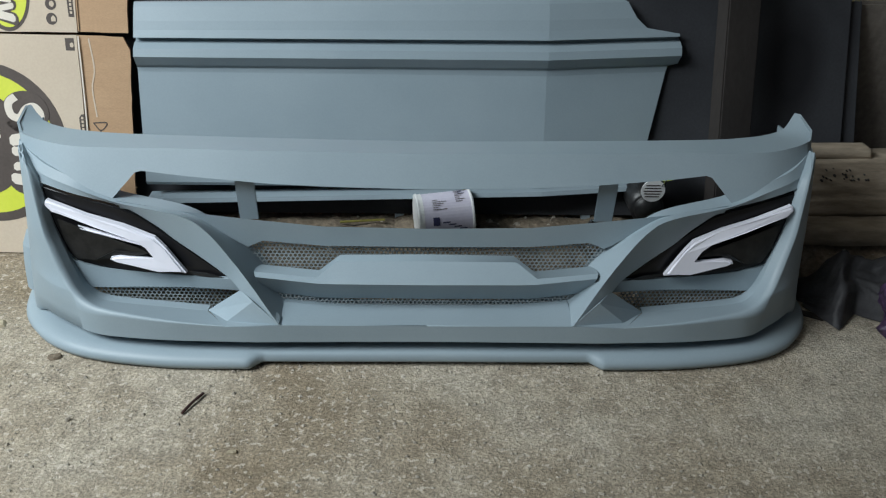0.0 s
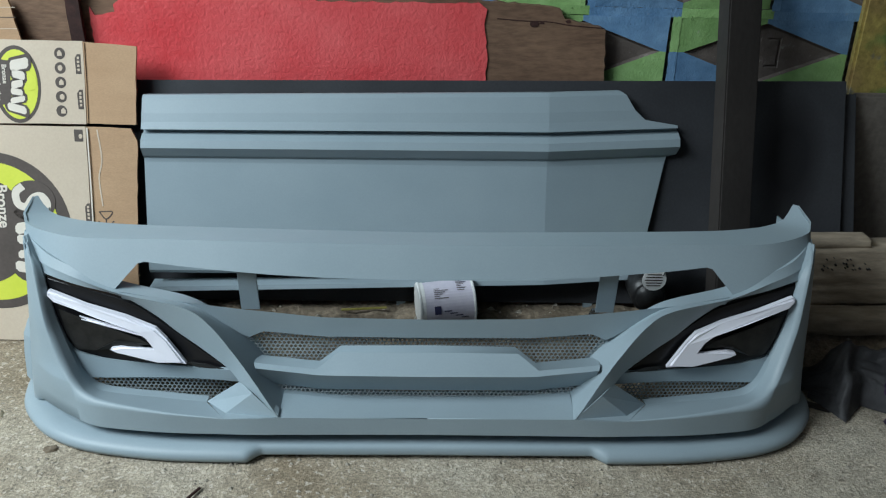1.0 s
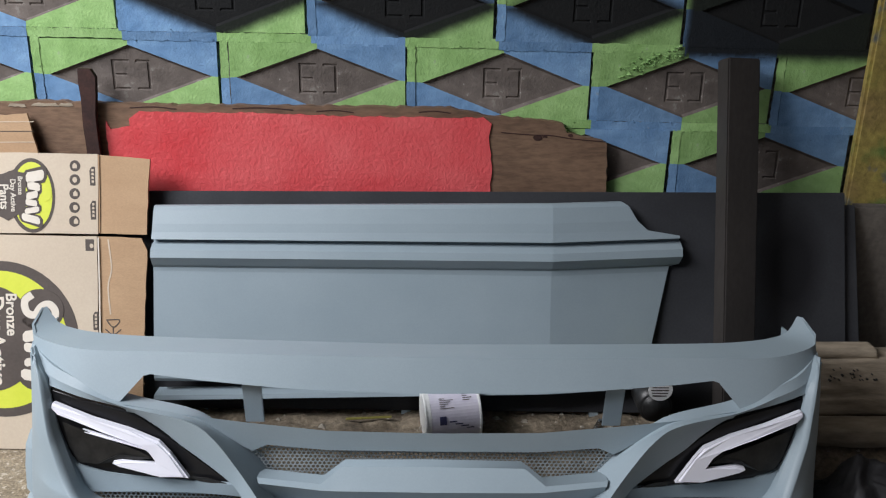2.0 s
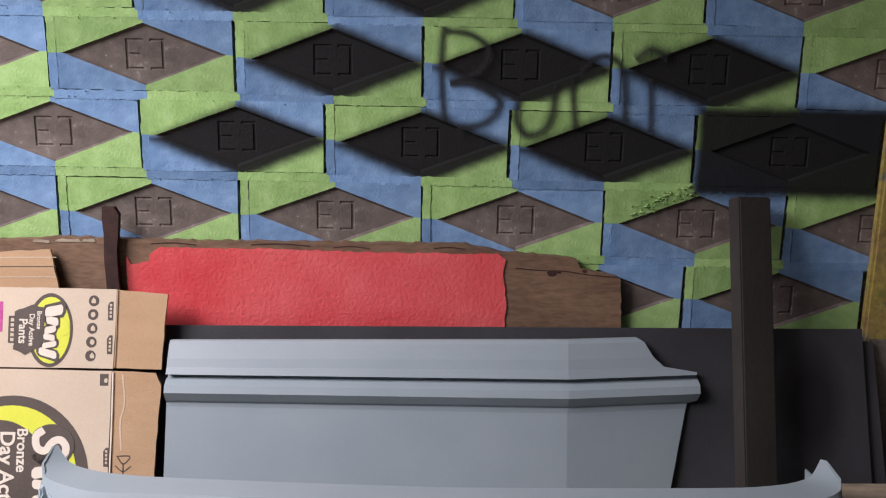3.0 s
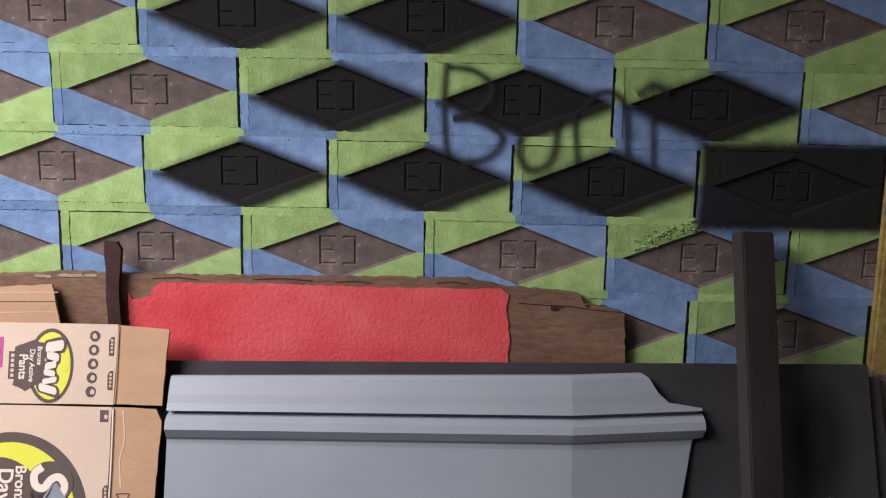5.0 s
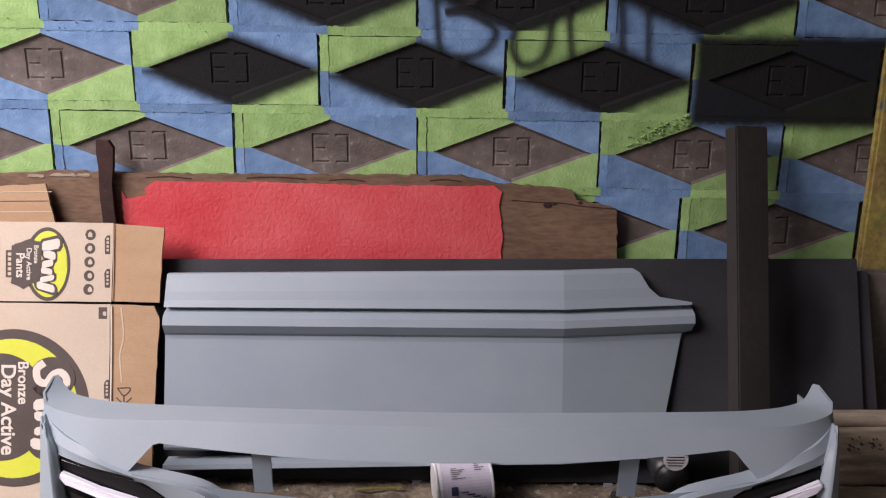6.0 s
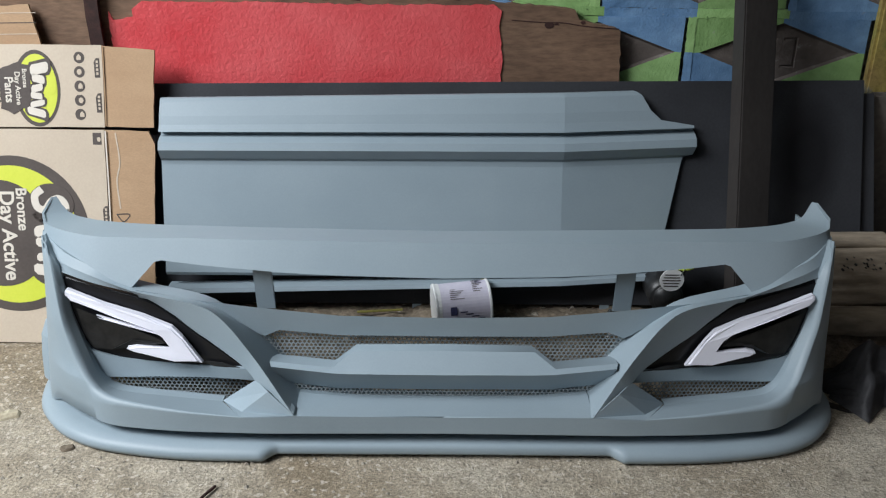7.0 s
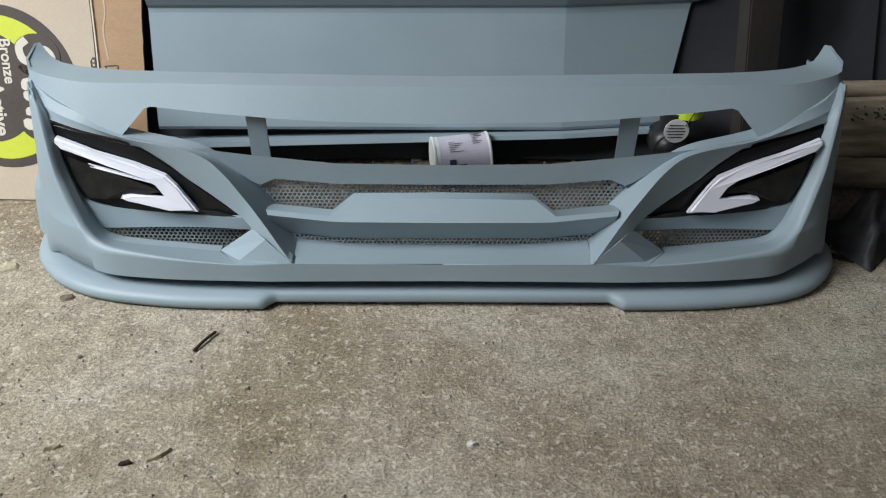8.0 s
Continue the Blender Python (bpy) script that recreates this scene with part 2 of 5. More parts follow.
def mottled_column_material():
    m, nt, bs = nodes_of("patchy_yellow_green_paint")
    a, b, fine = noise_at(nt, 5, 4, 0.6), noise_at(nt, 7.7, 5, 0.6, "Object", (1, 1, 0.8)), noise_at(nt, 60, 4, 0.65)
    col = ramp(nt, a, [(0.36, (0.12, 0.20, 0.05)), (0.46, (0.34, 0.27, 0.07)), (0.62, (0.28, 0.20, 0.07))])
    col = mixed(nt, ramp(nt, b, [(0.58, grey(0)), (0.64, grey(0.8))]), col, (0.09, 0.13, 0.19))
    col = mixed(nt, 0.3, col, ramp(nt, fine, [(0.35, grey(0.1)), (0.65, grey(0.9))]), "OVERLAY")
    nt.links.new(col, bs.inputs["Base Color"])
    bs.inputs["Roughness"].default_value = 0.9
    bumped(nt, bs, fine, 0.6, 0.005)
    return m


column_mat = mottled_column_material()

# ---- building helpers ----


def part(name, bm, material, parent=None, label="", smooth=False):
    """Links a bmesh as one mesh object, under a thing or a part where one is given."""
    me = bpy.data.meshes.new(name)
    bmesh.ops.recalc_face_normals(bm, faces=bm.faces)
    if any(e.is_boundary for e in bm.edges):
        bm.normal_update()
        facing(bm)
        for e in bm.edges:
            if e.is_boundary:
                e.smooth = False
    bm.to_mesh(me)
    bm.free()
    for mt in material if isinstance(material, (list, tuple)) else [material]:
        me.materials.append(mt)
    if smooth:
        me.polygons.foreach_set("use_smooth", [True] * len(me.polygons))
    ob = new(name, me)
    if parent:
        ob.parent = parent
    if label:
        ob["label"] = label
    return ob


def thing(name, label, category, group="", kind="", at=None):
    ob = new(name)
    if at is not None:
        ob.matrix_world = at
    return tagged(ob, label, category, group, kind)


def add_box(bm, x0, x1, y0, y1, z0, z1, bevel=0.0, m=None):
    made = bmesh.ops.create_cube(bm, size=1.0, matrix=Matrix.Translation(((x0 + x1) / 2, (y0 + y1) / 2, (z0 + z1) / 2)) @ Matrix.Diagonal((x1 - x0, y1 - y0, z1 - z0, 1)))
    vs = made["verts"]
    if bevel:
        es = list({e for v in vs for e in v.link_edges})
        out = bmesh.ops.bevel(bm, geom=es, offset=bevel, segments=2, affect="EDGES")
        vs = list({v for v in out["verts"]} | {v for v in vs if v.is_valid})
    if m is not None:
        bmesh.ops.transform(bm, matrix=m, verts=[v for v in vs if v.is_valid])
    return vs


def box_bm(*a, **k):
    bm = bmesh.new()
    add_box(bm, *a, **k)
    return bm


def add_cyl(bm, r1, r2, h, m, seg=32, caps=True):
    return bmesh.ops.create_cone(bm, cap_ends=caps, segments=seg, radius1=r1, radius2=r2, depth=h, matrix=m)["verts"]


def table(x, rows):
    """Straight-line reading of a small table of (x, value)."""
    if x <= rows[0][0]:
        return rows[0][1]
    for (a, va), (b, vb) in zip(rows, rows[1:]):
        if x <= b:
            return va + (vb - va) * (x - a) / (b - a)
    return rows[-1][1]


def curve_through(points, n):
    """n points at even steps along a smooth curve through the given ones."""
    p = [Vector(q) for q in points]
    p = [2 * p[0] - p[1], *p, 2 * p[-1] - p[-2]]
    fine = []
    for a, b, c, d in zip(p, p[1:], p[2:], p[3:]):
        for k in range(12):
            t = k / 12
            fine.append(0.5 * (2 * b + (c - a) * t + (2 * a - 5 * b + 4 * c - d) * t * t + (3 * b - a - 3 * c + d) * t ** 3))
    fine.append(p[-2])
    run = [0.0]
    for a, b in zip(fine, fine[1:]):
        run.append(run[-1] + (b - a).length)
    out, k = [], 0
    for i in range(n):
        want = run[-1] * i / (n - 1)
        while k < len(run) - 2 and run[k + 1] < want:
            k += 1
        f = (want - run[k]) / max(run[k + 1] - run[k], 1e-9)
        out.append(fine[k].lerp(fine[k + 1], min(max(f, 0), 1)))
    return out


def strips(bm, curves):
    """A sheet of faces through neighbouring curves, with a sharp crease along each of them."""
    rows = [[bm.verts.new(p) for p in c] for c in curves]
    for a, b in zip(rows, rows[1:]):
        for k in range(len(a) - 1):
            bm.faces.new((a[k], a[k + 1], b[k + 1], b[k])).smooth = True
    for r in rows:
        for p, q in zip(r, r[1:]):
            e = bm.edges.get((p, q))
            if e:
                e.smooth = False
    for r0, r1 in zip(rows, rows[1:]):
        for k in (0, -1):
            e = bm.edges.get((r0[k], r1[k]))
            if e:
                e.smooth = False


def facing(bm):
    """Turns each sheet so that it faces the yard."""
    left = set(bm.faces)
    while left:
        pile, isle = [left.pop()], []
        while pile:
            f = pile.pop()
            isle.append(f)
            for e in f.edges:
                for g in e.link_faces:
                    if g in left:
                        left.remove(g)
                        pile.append(g)
        if sum(f.normal.dot(Vector((0, -1, 0.5))) * f.calc_area() for f in isle) < 0:
            bmesh.ops.reverse_faces(bm, faces=isle)


def solid(ob, thickness, offset=1.0):
    md = ob.modifiers.new("thickness", "SOLIDIFY")
    md.thickness, md.offset = thickness, -offset
    return ob


def flat(bm, outline, y=0.0, thick=0.001):
    """A thin plate with the outline given in x and z, its face towards -y."""
    lo = [bm.verts.new((x, y, z)) for x, z in outline]
    f = bm.faces.new(lo)
    got = bmesh.ops.extrude_face_region(bm, geom=[f])
    bmesh.ops.translate(bm, vec=(0, -thick, 0), verts=[v for v in got["geom"] if isinstance(v, bmesh.types.BMVert)])


def ribbon(points, width, y, n=40, thick=0.0006):
    """A band of even width along a smooth line in x and z."""
    line = curve_through([(x, 0, z) for x, z in points], n)
    bm = bmesh.new()
    rows = []
    for k, p in enumerate(line):
        t = (line[min(k + 1, n - 1)] - line[max(k - 1, 0)]).normalized()
        o = Vector((-t.z, 0, t.x)) * width / 2
        rows.append([bm.verts.new(Vector((q.x, y + d, q.z))) for q, d in ((p + o, 0), (p + o, -thick), (p - o, -thick), (p - o, 0))])
    for a, b in zip(rows, rows[1:]):
        for k in range(3):
            bm.faces.new((a[k], a[k + 1], b[k + 1], b[k]))
    return bm


def ellipse(cx, cz, rx, rz, n=36):
    return [(cx + rx * math.cos(2 * math.pi * k / n), cz + rz * math.sin(2 * math.pi * k / n)) for k in range(n)]

# ---- the place ----
GROUND = tagged(part("ground", box_bm(-60, 60, -60, 60, -0.3, 0.0), floor_mat), "worn dusty concrete floor with grit and scuffs", "floor", kind="structure")
BACK = tagged(part("wall_back", box_bm(-4, 4, 0.018, 0.22, 0.0, 3.1), mortar), "concrete block wall painted in green and blue around dark diamonds", "wall", kind="structure")
# unseen side walls, added to close the place and dim the right
tagged(part("wall_right", box_bm(1.7, 1.85, -4.45, 0.0, 0.0, 3.1), plaster), "unseen dark grey side wall, added to close the place", "wall", kind="structure")
tagged(part("wall_left", box_bm(-2.95, -2.8, -3.4, 0.0, 0.0, 3.1), plaster), "unseen dark grey side wall, added to close the place", "wall", kind="structure")
# unseen front wall, added; kept low so sky light comes in
tagged(part("wall_front", box_bm(-2.95, 1.85, -4.6, -4.45, 0.0, 1.4), plaster), "unseen low grey wall, added facing the block wall", "wall", kind="structure")
# unseen roof, added; its right part keeps sky and sun off that side
shade_roof_bm = box_bm(-4, 4.0, -0.9, 0.3, 3.1, 3.18)
add_box(shade_roof_bm, 0.15, 4.0, -4.7, -0.902, 3.1, 3.18)
tagged(part("ceiling", shade_roof_bm, roof_sheet), "unseen grey sheet roof, added to hold back sky light", "ceiling", kind="structure")
tagged(part("column", box_bm(0.985, 1.7, -0.02, 0.006, 0.0, 3.1, bevel=0.006), column_mat), "concrete pier with patchy yellow and green paint", "pier", kind="structure")

tagged(part("trim", box_bm(0.99, 1.698, -0.045, -0.022, 0.0, 0.525, bevel=0.006), bare_render), "bare grey-brown render along the foot of the pier", "render", kind="structure")


def bank_height(x, y):
    back = min(max((y + 0.45) / 0.10, 0), 1)
    left = min(max((x + 0.62) / 0.1, 0), 1)
    right = min(max((x - 0.72) / 0.12, 0), 1)
    h = 0.072 * back * left * (1 - right) + right * (0.02 * back + 0.085 * min(max((y + 0.36) / 0.1, 0), 1))
    return h + (h > 0.004) * (0.012 * noise.noise((x * 14, y * 14, 1.0)) + 0.006 * noise.noise((x * 45, y * 45, 2.0))) - 0.004


def soil_bank():
    bm = bmesh.new()
    nx, ny = 240, 46
    vs = [[bm.verts.new((-0.64 + 2.6 * i / nx, -0.46 + 0.466 * j / ny, bank_height(-0.64 + 2.6 * i / nx, -0.46 + 0.466 * j / ny))) for j in range(ny + 1)] for i in range(nx + 1)]
    for i in range(nx):
        for j in range(ny):
            bm.faces.new((vs[i][j], vs[i + 1][j], vs[i + 1][j + 1], vs[i][j + 1])).smooth = True
    tagged(part("soil", bm, soil_mat), "bank of brown soil along the foot of the wall", "soil", kind="structure")


soil_bank()

# ---- the bumper ----
XC = 0.06
BUMPER = thing("bumper", "bus front bumper in matt blue-grey primer, standing on the concrete floor", "bumper")


def at(p, s):
    """A point of the bumper: u from its middle, y, z; the corners sit a little to one side."""
    u, y, z = p
    wide = 0.010 * (s > 0) * min(max((u - 0.62) / 0.08, 0), 1) * min(max((z - 0.1) / 0.2, 0), 1)
    return Vector((XC + s * u - 0.085 * (y + 0.645) * min(max((u - 0.45) / 0.25, 0), 1) + wide, y, z))


def both(curves, n=28):
    bm = bmesh.new()
    lines = [curve_through(c, n) if n else c for c in curves]
    if all(abs(c[0][0]) < 1e-6 for c in lines):
        strips(bm, [[at(p, -1) for p in c[:0:-1]] + [at(p, 1) for p in c] for c in lines])
        return bm
    for s in (-1, 1):
        strips(bm, [[at(p, s) for p in c] for c in lines])
    return bm


def each_side(name, curves, n, thick=0.003, label=""):
    for s in (-1, 1):
        bm = bmesh.new()
        strips(bm, [[at(p, s) for p in (curve_through(c, n) if n else c)] for c in curves])
        solid(part(name, bm, primer, BUMPER, label), thick)



def back_of(curve, dy, dz=0.0):
    return [(u, y + dy, z + dz) for u, y, z in curve]


# top rail with its flange, notches and horns
U_RAIL = [0.718 * k / 60 for k in range(61)]
RAIL_BOTTOM = [(0, 0.298), (0.187, 0.301), (0.286, 0.305), (0.436, 0.315), (0.505, 0.322), (0.516, 0.319), (0.557, 0.275), (0.566, 0.277), (0.626, 0.309), (0.672, 0.327), (0.718, 0.349)]
RAIL_Y = [(p.x, p.y) for p in curve_through([(0, -0.522, 0), (0.3, -0.52, 0), (0.478, -0.515, 0), (0.56, -0.509, 0), (0.617, -0.5, 0), (0.65, -0.488, 0), (0.678, -0.473, 0), (0.7, -0.457, 0), (0.718, -0.44, 0)], 60)]
RAIL_CREASE = [(0, 0.365), (0.478, 0.369), (0.617, 0.366), (0.718, 0.369)]
U_FACE = sorted(U_RAIL + [0.505, 0.511, 0.516, 0.557, 0.562])


def rail_top(u):
    s = min(max((u - 0.42) / 0.298, 0), 1) ** 2
    return u, table(u, RAIL_Y) + 0.041 - 0.027 * s, table(u, RAIL_CREASE) - 0.0115 + 0.007 * s


def rail_low(u):
    top, z = rail_top(u), table(u, RAIL_BOTTOM)
    return u, top[1] - 0.53 * (top[2] - z), z


face_low = [rail_low(u) for u in U_FACE] + [(0.727, -0.41, 0.35), (0.73, -0.362, 0.355)]
face_top = [rail_top(u) for u in U_FACE] + [(0.728, -0.405, 0.376), (0.7225, -0.362, 0.391)]
face_edge = [(u, y + 0.004, z + 0.004) for u, y, z in face_top]
bm = both([back_of(face_low, 0.03, 0.004), face_low, face_top], 0)
flange_front = [(u, y + 0.0015, z - 0.0006) for u, y, z in (rail_top(v) for v in U_RAIL[::4])] + [(0.727, -0.40, 0.376), (0.722, -0.365, 0.391)]
flange_back = [(0, -0.418, 0.351), (0.233, -0.418, 0.354), (0.51, -0.41, 0.356), (0.606, -0.402, 0.358), (0.655, -0.39, 0.360), (0.690, -0.376, 0.367), (0.714, -0.357, 0.391)]
solid(part("top_rail", bm, primer, BUMPER), 0.004)
solid(part("top_flange", both([flange_front, flange_back, back_of(flange_back, 0.004, -0.006)], 40), primer, BUMPER), 0.003)

# brow under the slot, and the swept arms that run down to the ledge
U_BROW = [0.545 * k / 40 for k in range(41)]
BROW_TOP = [(0, 0.226), (0.189, 0.229), (0.34, 0.245), (0.44, 0.258), (0.545, 0.278)]
BROW_LOW = [(0, 0.193), (0.19, 0.194), (0.301, 0.204), (0.33, 0.19), (0.388, 0.233), (0.439, 0.2555), (0.545, 0.277)]
brow_top = [(u, -0.525, table(u, BROW_TOP)) for u in U_BROW]
brow_low = [(u, -0.522, table(u, BROW_LOW) - 0.007) for u in U_BROW]
solid(part("brow_panel", both([back_of(brow_top, 0.015, -0.02), brow_top, brow_low, back_of(brow_low, 0.02, 0.002)], 0), primer, BUMPER), 0.003)
arm_in = [(0.722, -0.43, 0.351), (0.672, -0.478, 0.329), (0.626, -0.494, 0.31), (0.556, -0.512, 0.279), (0.439, -0.528, 0.257), (0.391, -0.53, 0.230), (0.334, -0.524, 0.178), (0.297, -0.530, 0.132), (0.276, -0.550, 0.103), (0.262, -0.578, 0.090), (0.259, -0.634, 0.0895)]
arm_crest = [(0.723, -0.445, 0.333), (0.68, -0.485, 0.314), (0.625, -0.507, 0.297), (0.547, -0.529, 0.277), (0.433, -0.552, 0.262), (0.387, -0.564, 0.236), (0.344, -0.580, 0.186), (0.312, -0.598, 0.147), (0.287, -0.617, 0.118), (0.263, -0.635, 0.0905)]
arm_out = [(0.705, -0.485, 0.304), (0.626, -0.508, 0.284), (0.543, -0.518, 0.264), (0.489, -0.526, 0.232), (0.452, -0.536, 0.204), (0.412, -0.546, 0.178), (0.359, -0.565, 0.144), (0.334, -0.588, 0.129), (0.31, -0.605, 0.121), (0.264, -0.634, 0.0920)]
for s in (-1, 1):
    bm = bmesh.new()
    strips(bm, [[at(p, s) for p in curve_through(c, 44)] for c in (back_of(arm_in, 0.03), arm_in, arm_crest, arm_out, back_of(arm_out, 0.02))])
    solid(part("swept_arm", bm, primer, BUMPER), 0.003)
    bm = bmesh.new()
    top, left, toe, root, neck, edge = [bm.verts.new(at(p, s)) for p in (
        (0.309, -0.613, 0.1245), (0.360, -0.609, 0.079), (0.262, -0.6345, 0.0895), (0.405, -0.562, 0.071), (0.335, -0.585, 0.131), (0.357, -0.634, 0.085))]
    for corners in ((top, left, toe), (top, neck, root, left), (left, root, edge), (toe, left, edge)):
        bm.faces.new(corners)
    solid(part("facet", bm, primer, BUMPER), 0.002)

# outer skin: lower band, wrapped corners, ledges
RIM_OUT = [(0.357, -0.634, 0.085), (0.462, -0.629, 0.093), (0.56, -0.615, 0.102), (0.60, -0.604, 0.109), (0.628, -0.588, 0.122), (0.65, -0.566, 0.148), (0.667, -0.547, 0.19), (0.677, -0.535, 0.23), (0.689, -0.508, 0.308), (0.702, -0.482, 0.336), (0.716, -0.452, 0.351)]
RIM_IN = [(0.405, -0.565, 0.071), (0.48, -0.556, 0.073), (0.565, -0.553, 0.081), (0.605, -0.551, 0.091), (0.626, -0.545, 0.115), (0.640, -0.534, 0.148), (0.655, -0.522, 0.19), (0.666, -0.511, 0.225), (0.68, -0.495, 0.303), (0.699, -0.474, 0.334), (0.713, -0.445, 0.35)]


def spline(points, steps=5):
    """A smooth curve with the same number of steps between each two points."""
    p = [Vector(q) for q in points]
    p = [2 * p[0] - p[1], *p, 2 * p[-1] - p[-2]]
    out = []
    for a, b, c, d in zip(p, p[1:], p[2:], p[3:]):
        for k in range(steps):
            t = k / steps
            out.append(0.5 * (2 * b + (c - a) * t + (2 * a - 5 * b + 4 * c - d) * t * t + (3 * b - a - 3 * c + d) * t ** 3))
    return out + [p[-2]]


rim_out, rim_in = spline(RIM_OUT), spline(RIM_IN)
CORNER = 20


def fillet(k):
    """How far the rounding of the ledge's edge reaches: crisp by the arms, wide round the corner."""
    return 0.05 + 0.45 * min(k / CORNER, 1) ** 1.5


rim_mid = [a.lerp(b, fillet(k)) + Vector((0, 0.003, -0.002)) * fillet(k) for k, (a, b) in enumerate(zip(rim_out, rim_in))]


def band_column(p, f):
    """The upright lower band under a point of the ledge's edge, with its turned-in foot."""
    u, y, z = p
    low = Vector((u, y + table(u, [(0.25, -0.002), (0.36, -0.001), (0.60, -0.002)]), table(u, [(0.25, 0.053), (0.45, 0.052), (0.60, 0.049)])))
    return [Vector((u, y + 0.035, 0.031)), low] + [low.lerp(Vector(p), g) for g in (0.4, 1 - f, 1)]


for s in (-1, 1):
    bm = bmesh.new()
    rows = [[bm.verts.new(at(p, s)) for p in c] for c in (rim_out, rim_mid, rim_in, back_of(rim_in, 0.022, -0.002))]
    for a, b in zip(rows, rows[1:]):
        for k in range(len(a) - 1):
            bm.faces.new((a[k], a[k + 1], b[k + 1], b[k])).smooth = True
    for a, b in zip(rows[2], rows[2][1:]):
        bm.edges.get((a, b)).smooth = False
    lead = [(0, -0.632, 0.086), (0.13, -0.633, 0.087), (0.262, -0.6345, 0.0885), (0.30, -0.6352, 0.0868), (0.33, -0.635, 0.0855)]
    columns = [band_column(p, fillet(max(k - len(lead), 0))) for k, p in enumerate(lead + rim_out[:CORNER + 1])]
    grid = [[bm.verts.new(at(p, s)) for p in c[:4]] + [rows[0][i - len(lead)] if i >= len(lead) else bm.verts.new(at(c[4], s))] for i, c in enumerate(columns)]
    rings = []
    for i, (u, y, z) in enumerate(columns[-1] + rim_out[CORNER + 1:-3]):
        w = 0.744 - 0.088 * max(z - 0.05, 0)
        line = spline([(u, y, z), (u + 0.5 * (w - u), y + table(z, [(0.08, 0.040), (0.2, 0.024)]), z + 0.002), (w - 0.006, -0.505 + 0.12 * z, z + 0.002), (w, -0.44, z), (w + 0.002, -0.30, z)], 6)
        first = grid[-1][i] if i < 5 else rows[0][CORNER + i - 4]
        rings.append([first] + [bm.verts.new(at(p, s)) for p in line[1:]])
    for sheet in (grid, rings):
        for a, b in zip(sheet, sheet[1:]):
            for k in range(len(a) - 1):
                bm.faces.new((a[k], a[k + 1], b[k + 1], b[k])).smooth = True
    for a, b in zip(grid, grid[1:]):
        bm.edges.get((a[1], b[1])).smooth = False
    solid(part("corner_skin", bm, primer, BUMPER), 0.003)
mid_front, mid_back = [(0, -0.6314, 0.0858), (0.13, -0.6324, 0.0868), (0.262, -0.634, 0.0882)], [(0, -0.566, 0.081), (0.15, -0.566, 0.083), (0.262, -0.568, 0.094)]
solid(part("ledge", both([mid_front, mid_back, back_of(mid_back, 0.035, -0.006)], 16), primer, BUMPER), 0.003)
lamp_low = [(0.33, -0.57, 0.142), (0.471, -0.538, 0.133), (0.578, -0.527, 0.138), (0.636, -0.522, 0.15), (0.658, -0.515, 0.172)]
apron_low = [(0.308, -0.572, 0.118), (0.42, -0.545, 0.109), (0.52, -0.535, 0.104), (0.633, -0.528, 0.100), (0.645, -0.528, 0.124)]
each_side("lamp_apron", [back_of(lamp_low, 0.02), lamp_low, apron_low, back_of(apron_low, 0.03, 0.002)], 24)

# crossbar in the grille
bar = [
    [(0, -0.53, 0.105), (0.166, -0.53, 0.105), (0.2, -0.53, 0.107), (0.305, -0.535, 0.116)],
    [(0, -0.557, 0.095), (0.166, -0.557, 0.096), (0.199, -0.557, 0.097), (0.300, -0.556, 0.110)],
    [(0, -0.585, 0.143), (0.166, -0.585, 0.144), (0.196, -0.585, 0.145), (0.308, -0.578, 0.154)],
    [(0, -0.55, 0.172), (0.164, -0.55, 0.171), (0.2, -0.573, 0.150), (0.312, -0.566, 0.158)],
    [(0, -0.525, 0.172), (0.16, -0.525, 0.17), (0.2, -0.525, 0.136), (0.314, -0.52, 0.146)],
]
solid(part("grille_crossbar", both(bar, 0), primer, BUMPER), 0.003)


def perforated(u0, u1, z0, z1, place, pitch=0.0082, hole=0.42):
    """A sheet of hexagonal cells with a hole in each."""
    bm = bmesh.new()
    r, row = pitch / math.sqrt(3), 0
    z = z0
    while z < z1:
        u = u0 + (row % 2) * pitch / 2
        while u < u1:
            ring = [(math.cos(radians(60 * k + 30)), math.sin(radians(60 * k + 30))) for k in range(6)]
            out = [bm.verts.new(place(u + r * 1.01 * c, z + r * 1.01 * d)) for c, d in ring]
            inn = [bm.verts.new(place(u + pitch * hole * c, z + pitch * hole * d)) for c, d in ring]
            for k in range(6):
                bm.faces.new((out[k], out[(k + 1) % 6], inn[(k + 1) % 6], inn[k]))
            u += pitch
        z += r * 1.5
        row += 1
    return bm


solid(part("grille_mesh", perforated(-0.335, 0.335, 0.075, 0.212, lambda u, z: Vector((XC + u, -0.512, z))), primer_dark, BUMPER, "perforated grey metal mesh"), 0.0012)
solid(part("lower_mesh", perforated(-0.275, 0.275, 0.078, 0.112, lambda u, z: Vector((XC + u, -0.5545, z)), 0.0078), primer_dark, BUMPER, "narrow perforated strip under the crossbar"), 0.0012)
for s in (-1, 1):
    solid(part("side_mesh", perforated(0.37, 0.632, 0.056, 0.116, lambda u, z, s=s: at((u, -0.522 - 0.02 * (0.65 - u), z), s)), primer_dark, BUMPER, "perforated grey metal mesh"), 0.0012)

